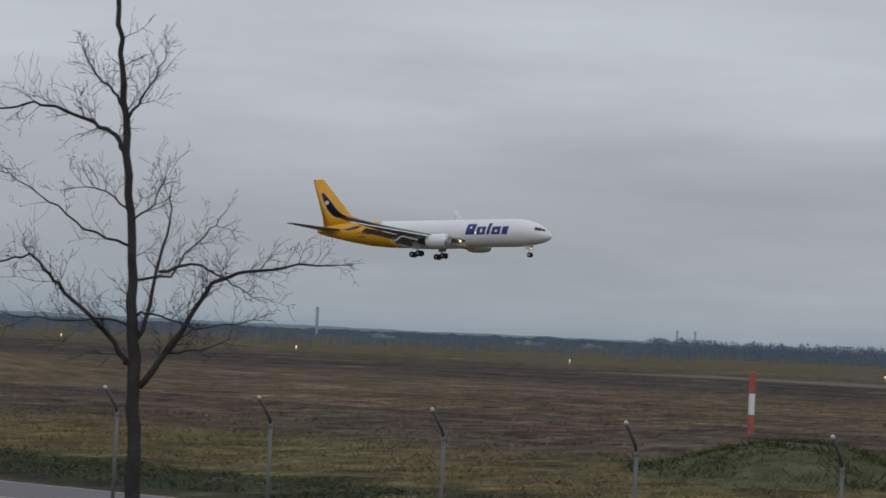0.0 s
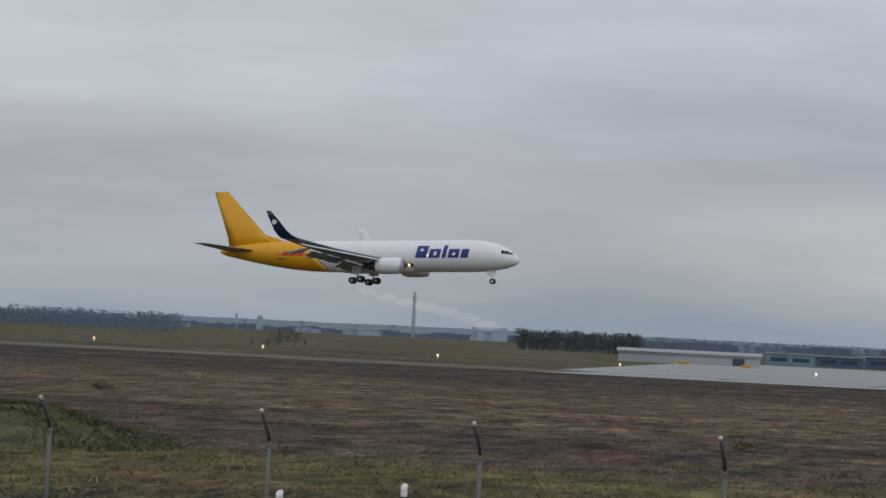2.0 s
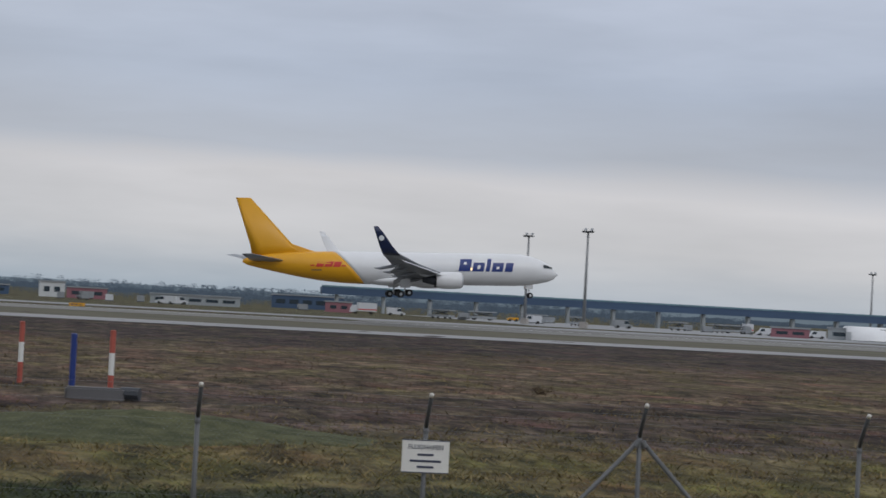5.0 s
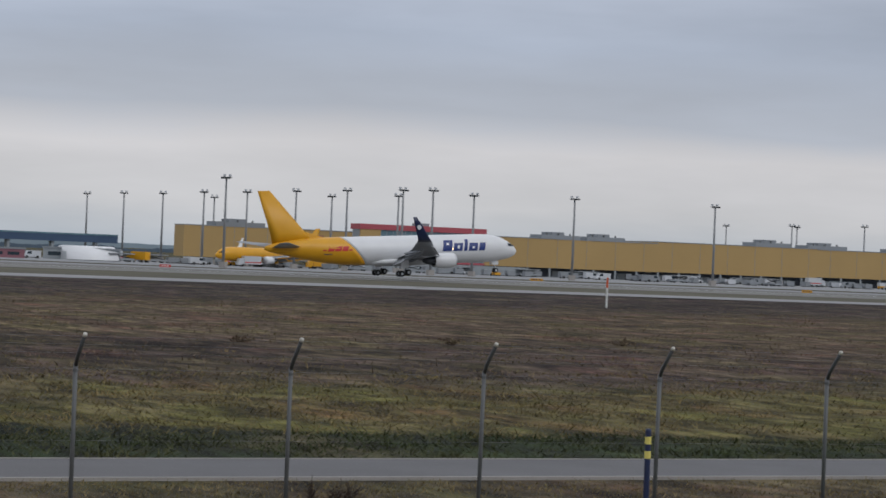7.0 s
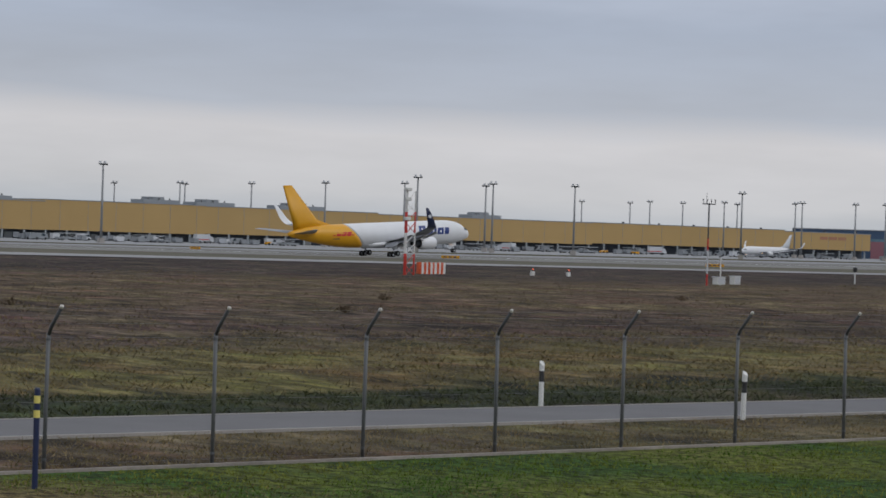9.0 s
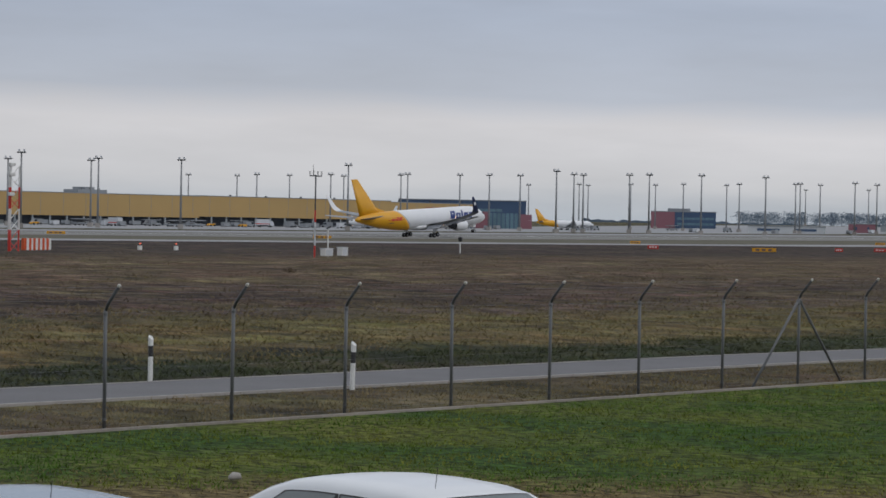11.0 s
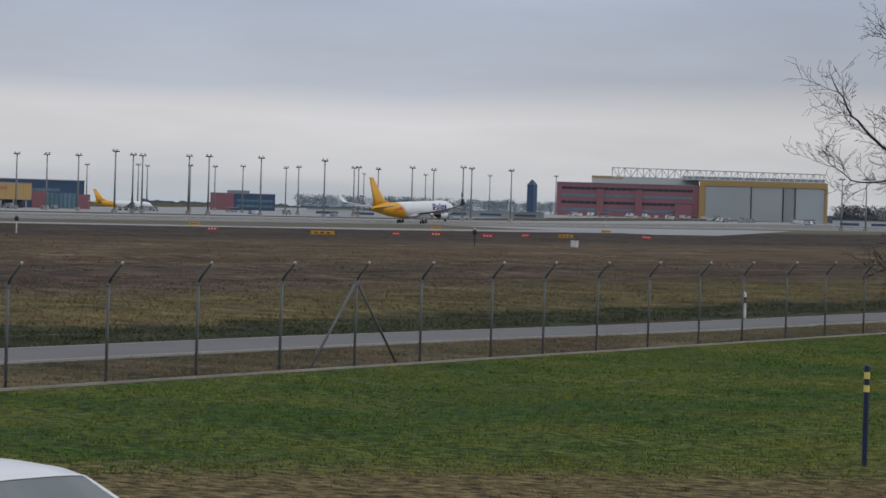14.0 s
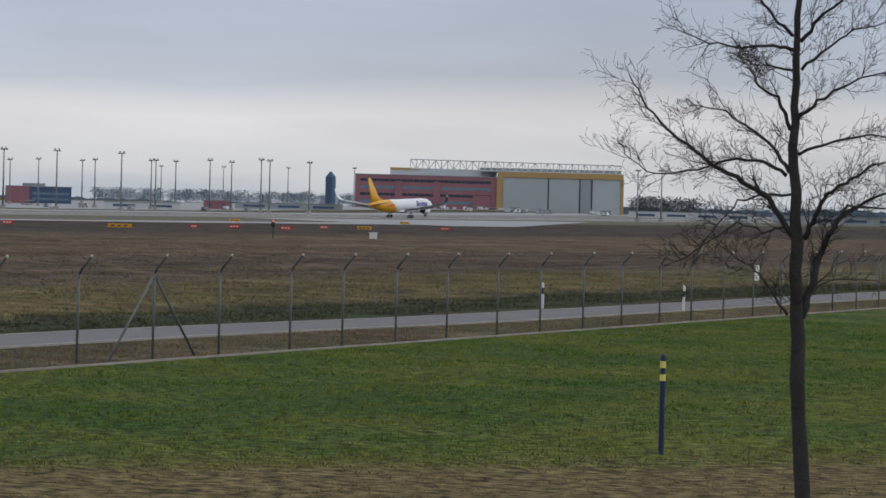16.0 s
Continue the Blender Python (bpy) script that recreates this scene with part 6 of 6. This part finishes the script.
tree_from(71.2, 27, 1408, 396, [(1410, 870, 32), (1404, 600, 30), (1400, 480, 27), (1397, 300, 20), (1400, 150, 16), (1404, 0, 12), (1404, -160, 6)], [
    ([(1396, 420), (1352, 354), (1298, 319), (1238, 281), (1184, 238), (1141, 195), (1112, 138)], 13, 3),
    ([(1408, 565), (1432, 490), (1449, 430), (1480, 385), (1530, 355), (1600, 330)], 18, 4),
    ([(1416, 425), (1434, 385), (1457, 346), (1492, 322), (1530, 303), (1600, 270)], 12, 3),
    ([(1452, 425), (1490, 365), (1560, 372), (1640, 380)], 8, 2),
    ([(1390, 308), (1362, 265), (1320, 227), (1276, 200), (1222, 184)], 9, 2),
    ([(1388, 312), (1340, 288), (1290, 282), (1230, 300), (1150, 310), (1098, 275)], 8, 2),
    ([(1392, 232), (1368, 178), (1330, 151), (1315, 119)], 9, 2),
    ([(1394, 95), (1360, 85), (1310, 86), (1250, 75), (1190, 50)], 8, 2),
    ([(1394, 130), (1350, 118), (1300, 105)], 6, 2),
    ([(1394, 68), (1360, 40), (1335, 0), (1310, -50)], 8, 2),
    ([(1408, 82), (1440, 40), (1490, 5), (1540, -40)], 9, 2),
    ([(1410, 130), (1450, 95), (1500, 60), (1568, 50)], 7, 2),
    ([(1410, 205), (1450, 180), (1510, 150), (1580, 130)], 8, 2),
    ([(1406, 275), (1460, 255), (1530, 245), (1600, 260)], 7, 2),
    ([(1395, 350), (1350, 345), (1300, 360), (1260, 400), (1230, 440)], 6, 2),
    ([(1385, 560), (1360, 520), (1330, 480), (1290, 455)], 6, 2),
    ([(1420, 510), (1470, 498), (1540, 500)], 5, 2),
    ([(1384, 403), (1345, 410), (1300, 395), (1240, 440), (1190, 465)], 5, 2)],
    "leafless young tree with an open twiggy crown on the lawn", 5, 0.92, 0.48, 1.49)
tree_from(-43.5, 30, 233, 574, [(236, 870, 33), (236, 760, 28), (236, 640, 27), (233, 500, 20), (228, 350, 18), (219, 210, 15), (213, 100, 12), (206, 0, 10), (202, -150, 5)], [
    ([(224, 290), (205, 245), (165, 220), (110, 200), (60, 185), (0, 197), (-40, 215)], 11, 3),
    ([(214, 195), (196, 165), (165, 135), (147, 100)], 7, 3),
    ([(222, 218), (248, 182), (270, 150), (290, 112)], 7, 2),
    ([(226, 650), (201, 611), (177, 580), (116, 519), (80, 480), (58, 455), (0, 470)], 12, 4),
    ([(246, 690), (290, 630), (330, 570), (372, 505), (430, 485), (520, 475), (590, 475)], 15, 3),
    ([(238, 610), (262, 560), (276, 480), (297, 400), (303, 335)], 11, 3),
    ([(226, 440), (150, 410), (90, 365), (25, 320)], 6, 2),
    ([(280, 485), (340, 470), (400, 495), (450, 530)], 7, 2),
    ([(230, 580), (190, 565), (110, 570), (20, 562)], 6, 2),
    ([(232, 380), (190, 345), (140, 335)], 5, 2), ([(236, 560), (262, 555), (340, 585), (440, 570)], 6, 2), ([(234, 500), (300, 490), (360, 420), (400, 375)], 6, 2),
    ([(290, 630), (340, 625), (400, 605)], 5, 2), ([(228, 400), (270, 370), (290, 320)], 5, 2)],
    "leafless roadside tree with long crooked limbs", 8, 0.72, 0.56, 2.72)


# ---- parked cars ----
def car(m, paint, label, roof=1.42):
    ob = thing("car", m, label, "car", "cars parked before the fence")
    low = [(-2.2, 0.35, 0.55), (-2.2, 0.62, 0.80), (-2.12, 0.86, 0.78), (-1.7, 0.94, 0.80), (1.0, 0.93, 0.82), (2.0, 0.80, 0.72), (2.22, 0.62, 0.66), (2.2, 0.35, 0.5)]
    body = bmesh.new()
    loft(body, [[(x, -w_, z) for x, z, w_ in low], [(x, -w_ * 0.7, z + (0.02 if 0.7 < z else 0)) for x, z, w_ in low], [(x, w_ * 0.7, z + (0.02 if 0.7 < z else 0)) for x, z, w_ in low], [(x, w_, z) for x, z, w_ in low]])
    part("body", body, paint, ob)
    # cabin: one rounded shell, with panes let into black seals
    crown = [(-2.02, 0.0), (-1.66, 0.50), (-1.34, 0.86), (-1.05, 0.965), (-0.5, 1.0), (0.05, 0.985), (0.42, 0.93), (0.72, 0.74), (1.42, 0.0)]

    def rise(x):
        for (p, q), (u, v) in zip(crown, crown[1:]):
            if p <= x <= u:
                return q + (v - q) * (x - p) / (u - p)
        return 0.0

    def outline(x):
        t = rise(x)
        z = 0.93 + (roof - 0.93) * t
        return [(0.80, 0.92), (0.80 - 0.17 * t, z - 0.085 * t), (0.80 - 0.205 * t, z - 0.045 * t), (0.80 - 0.27 * t, z - 0.014 * t), (0.30, z), (0.0, z + 0.006)]

    rings = []
    for x in [-2.02 + 3.44 * i / 40 for i in range(41)]:
        o = outline(x)
        rings.append([(x, -y, z) for y, z in o] + [(x, y, z) for y, z in o[-2::-1]])
    part("cabin", loft(bmesh.new(), rings), paint, ob, "rounded roof and pillars", True)

    def side_pane(name, low, high, grow, off, mat, side):
        """A pane on the flank between two runs of x, at its foot and at its head."""
        rows = []
        for i in range(9):
            row = []
            for k in (0.0, 0.5, 1.0):
                x0_, x1_ = low[0] + (high[0] - low[0]) * k - grow, low[1] + (high[1] - low[1]) * k + grow
                x = x0_ + (x1_ - x0_) * i / 8
                (ya, za), (yb, zb) = outline(x)[:2]
                u = 0.10 - grow + (0.80 + 2 * grow) * k
                row.append((x, side * (ya + (yb - ya) * u + off), za + (zb - za) * u + off * 0.3))
            rows.append(row)
        part(name, loft(bmesh.new(), rows, False, False), mat, ob, "tinted car glass" if mat == M_CARGLASS else "black window seal")

    def end_pane(name, x0_, x1_, grow, off, mat):
        rows = []
        for i in range(9):
            x = x0_ - grow + (x1_ - x0_ + 2 * grow) * i / 8
            w, z = outline(x)[3][0] * (0.90 + grow), 0.93 + (roof - 0.93) * rise(x)
            rows.append([(x + (off if x0_ > 0 else -off), w * k / 4, z + off - 0.014 * (k / 4) ** 4) for k in range(-4, 5)])
        part(name, loft(bmesh.new(), rows, False, False), mat, ob, "tinted car glass" if mat == M_CARGLASS else "black window seal")

    for s in (-1, 1):
        for name, low, high in (("front_window", (-0.24, 1.10), (-0.24, 0.42)), ("rear_window", (-1.02, -0.32), (-0.98, -0.32)), ("quarter_window", (-1.42, -1.08), (-1.16, -1.04))):
            side_pane("window_seal", low, high, 0.035, 0.006, M_BLACK, s)
            side_pane(name, low, high, 0.0, 0.012, M_CARGLASS, s)
    for name, x0_, x1_ in (("tailgate_window", -1.93, -1.36), ("windscreen", 0.66, 1.34)):
        end_pane("window_seal", x0_, x1_, 0.025, 0.006, M_BLACK)
        end_pane(name, x0_, x1_, 0.0, 0.012, M_CARGLASS)
    for s in (-1, 1):
        for x in (-1.35, 1.35):
            w = part("wheel", tubed([(x, s * 0.74 - 0.1, 0.31), (x, s * 0.74 + 0.1, 0.31)], 0.31, 16), M_TYRE, ob)
            part("rim", tubed([(x, s * 0.74 - 0.11, 0.31), (x, s * 0.74 + 0.11, 0.31)], 0.19, 12), M_SILVER, w)
    part("aerial", tubed([(-1.05, 0.25, roof - 0.06), (-1.08, 0.25, roof + 0.16)], 0.003, 5), M_BLACK, ob, "thin roof aerial")
    return ob


car(pose(16.36, 14.97, 0, 0, 0, 82), M_CARWHITE, "white saloon car parked facing the fence")
car(pose(13.3, 16.3, 0, 0, 0, 84), M_CARBLUE, "pale blue-grey car parked facing the fence", 1.40)


# ---- what moves ----
def motions():
    # approach, flare, touchdown near the seventh second, and the roll with the nose held up
    walk(jet, [
        (0.0, pose(-302.66, 401.27, 18.87, 0, -1.90, 6.00)),
        (0.5, pose(-265.68, 403.53, 16.86, 0, -2.20, 5.50)),
        (1.0, pose(-228.99, 405.78, 15.02, 0, -2.30, 5.00)),
        (1.5, pose(-192.55, 408.01, 13.29, 0, -2.40, 4.25)),
        (2.0, pose(-156.33, 410.22, 11.70, 0, -2.40, 3.50)),
        (2.5, pose(-120.26, 412.43, 10.22, 0, -2.30, 3.50)),
        (3.0, pose(-84.32, 414.63, 8.85, 0, -2.30, 3.50)),
        (3.5, pose(-48.46, 416.82, 7.60, 0, -2.30, 3.50)),
        (3.7, pose(-34.13, 417.70, 7.15, 0, -2.30, 3.50)),
        (5.8, pose(116.82, 426.93, 2.94, 0, -2.80, 3.50)),
        (6.5, pose(167.64, 430.04, 1.24, 0, -3.20, 3.50)),
        (7.0, pose(204.19, 432.27, 0.64, 0, -3.30, 3.50)),
        (7.5, pose(241.00, 434.52, -0.24, 0, -3.20, 3.50)),
        (8.0, pose(278.08, 436.79, -0.24, 0, -3.20, 3.50)),
        (8.5, pose(315.46, 439.08, -0.24, 0, -3.20, 3.50)),
        (9.0, pose(353.15, 441.38, -0.24, 0, -3.20, 3.50)),
        (9.7, pose(406.47, 444.64, -0.24, 0, -3.30, 3.08)),
        (11.8, pose(570.07, 454.65, 0.08, 0, -3.20, 1.53)),
        (12.5, pose(625.63, 458.05, 0.27, 0, -3.00, 1.00)),
        (14.5, pose(785.47, 467.82, 0.83, 0, -2.20, 0.60)),
        (16.0, pose(903.91, 475.07, 1.32, 0, -2.00, 0.30)),
    ])


motions()
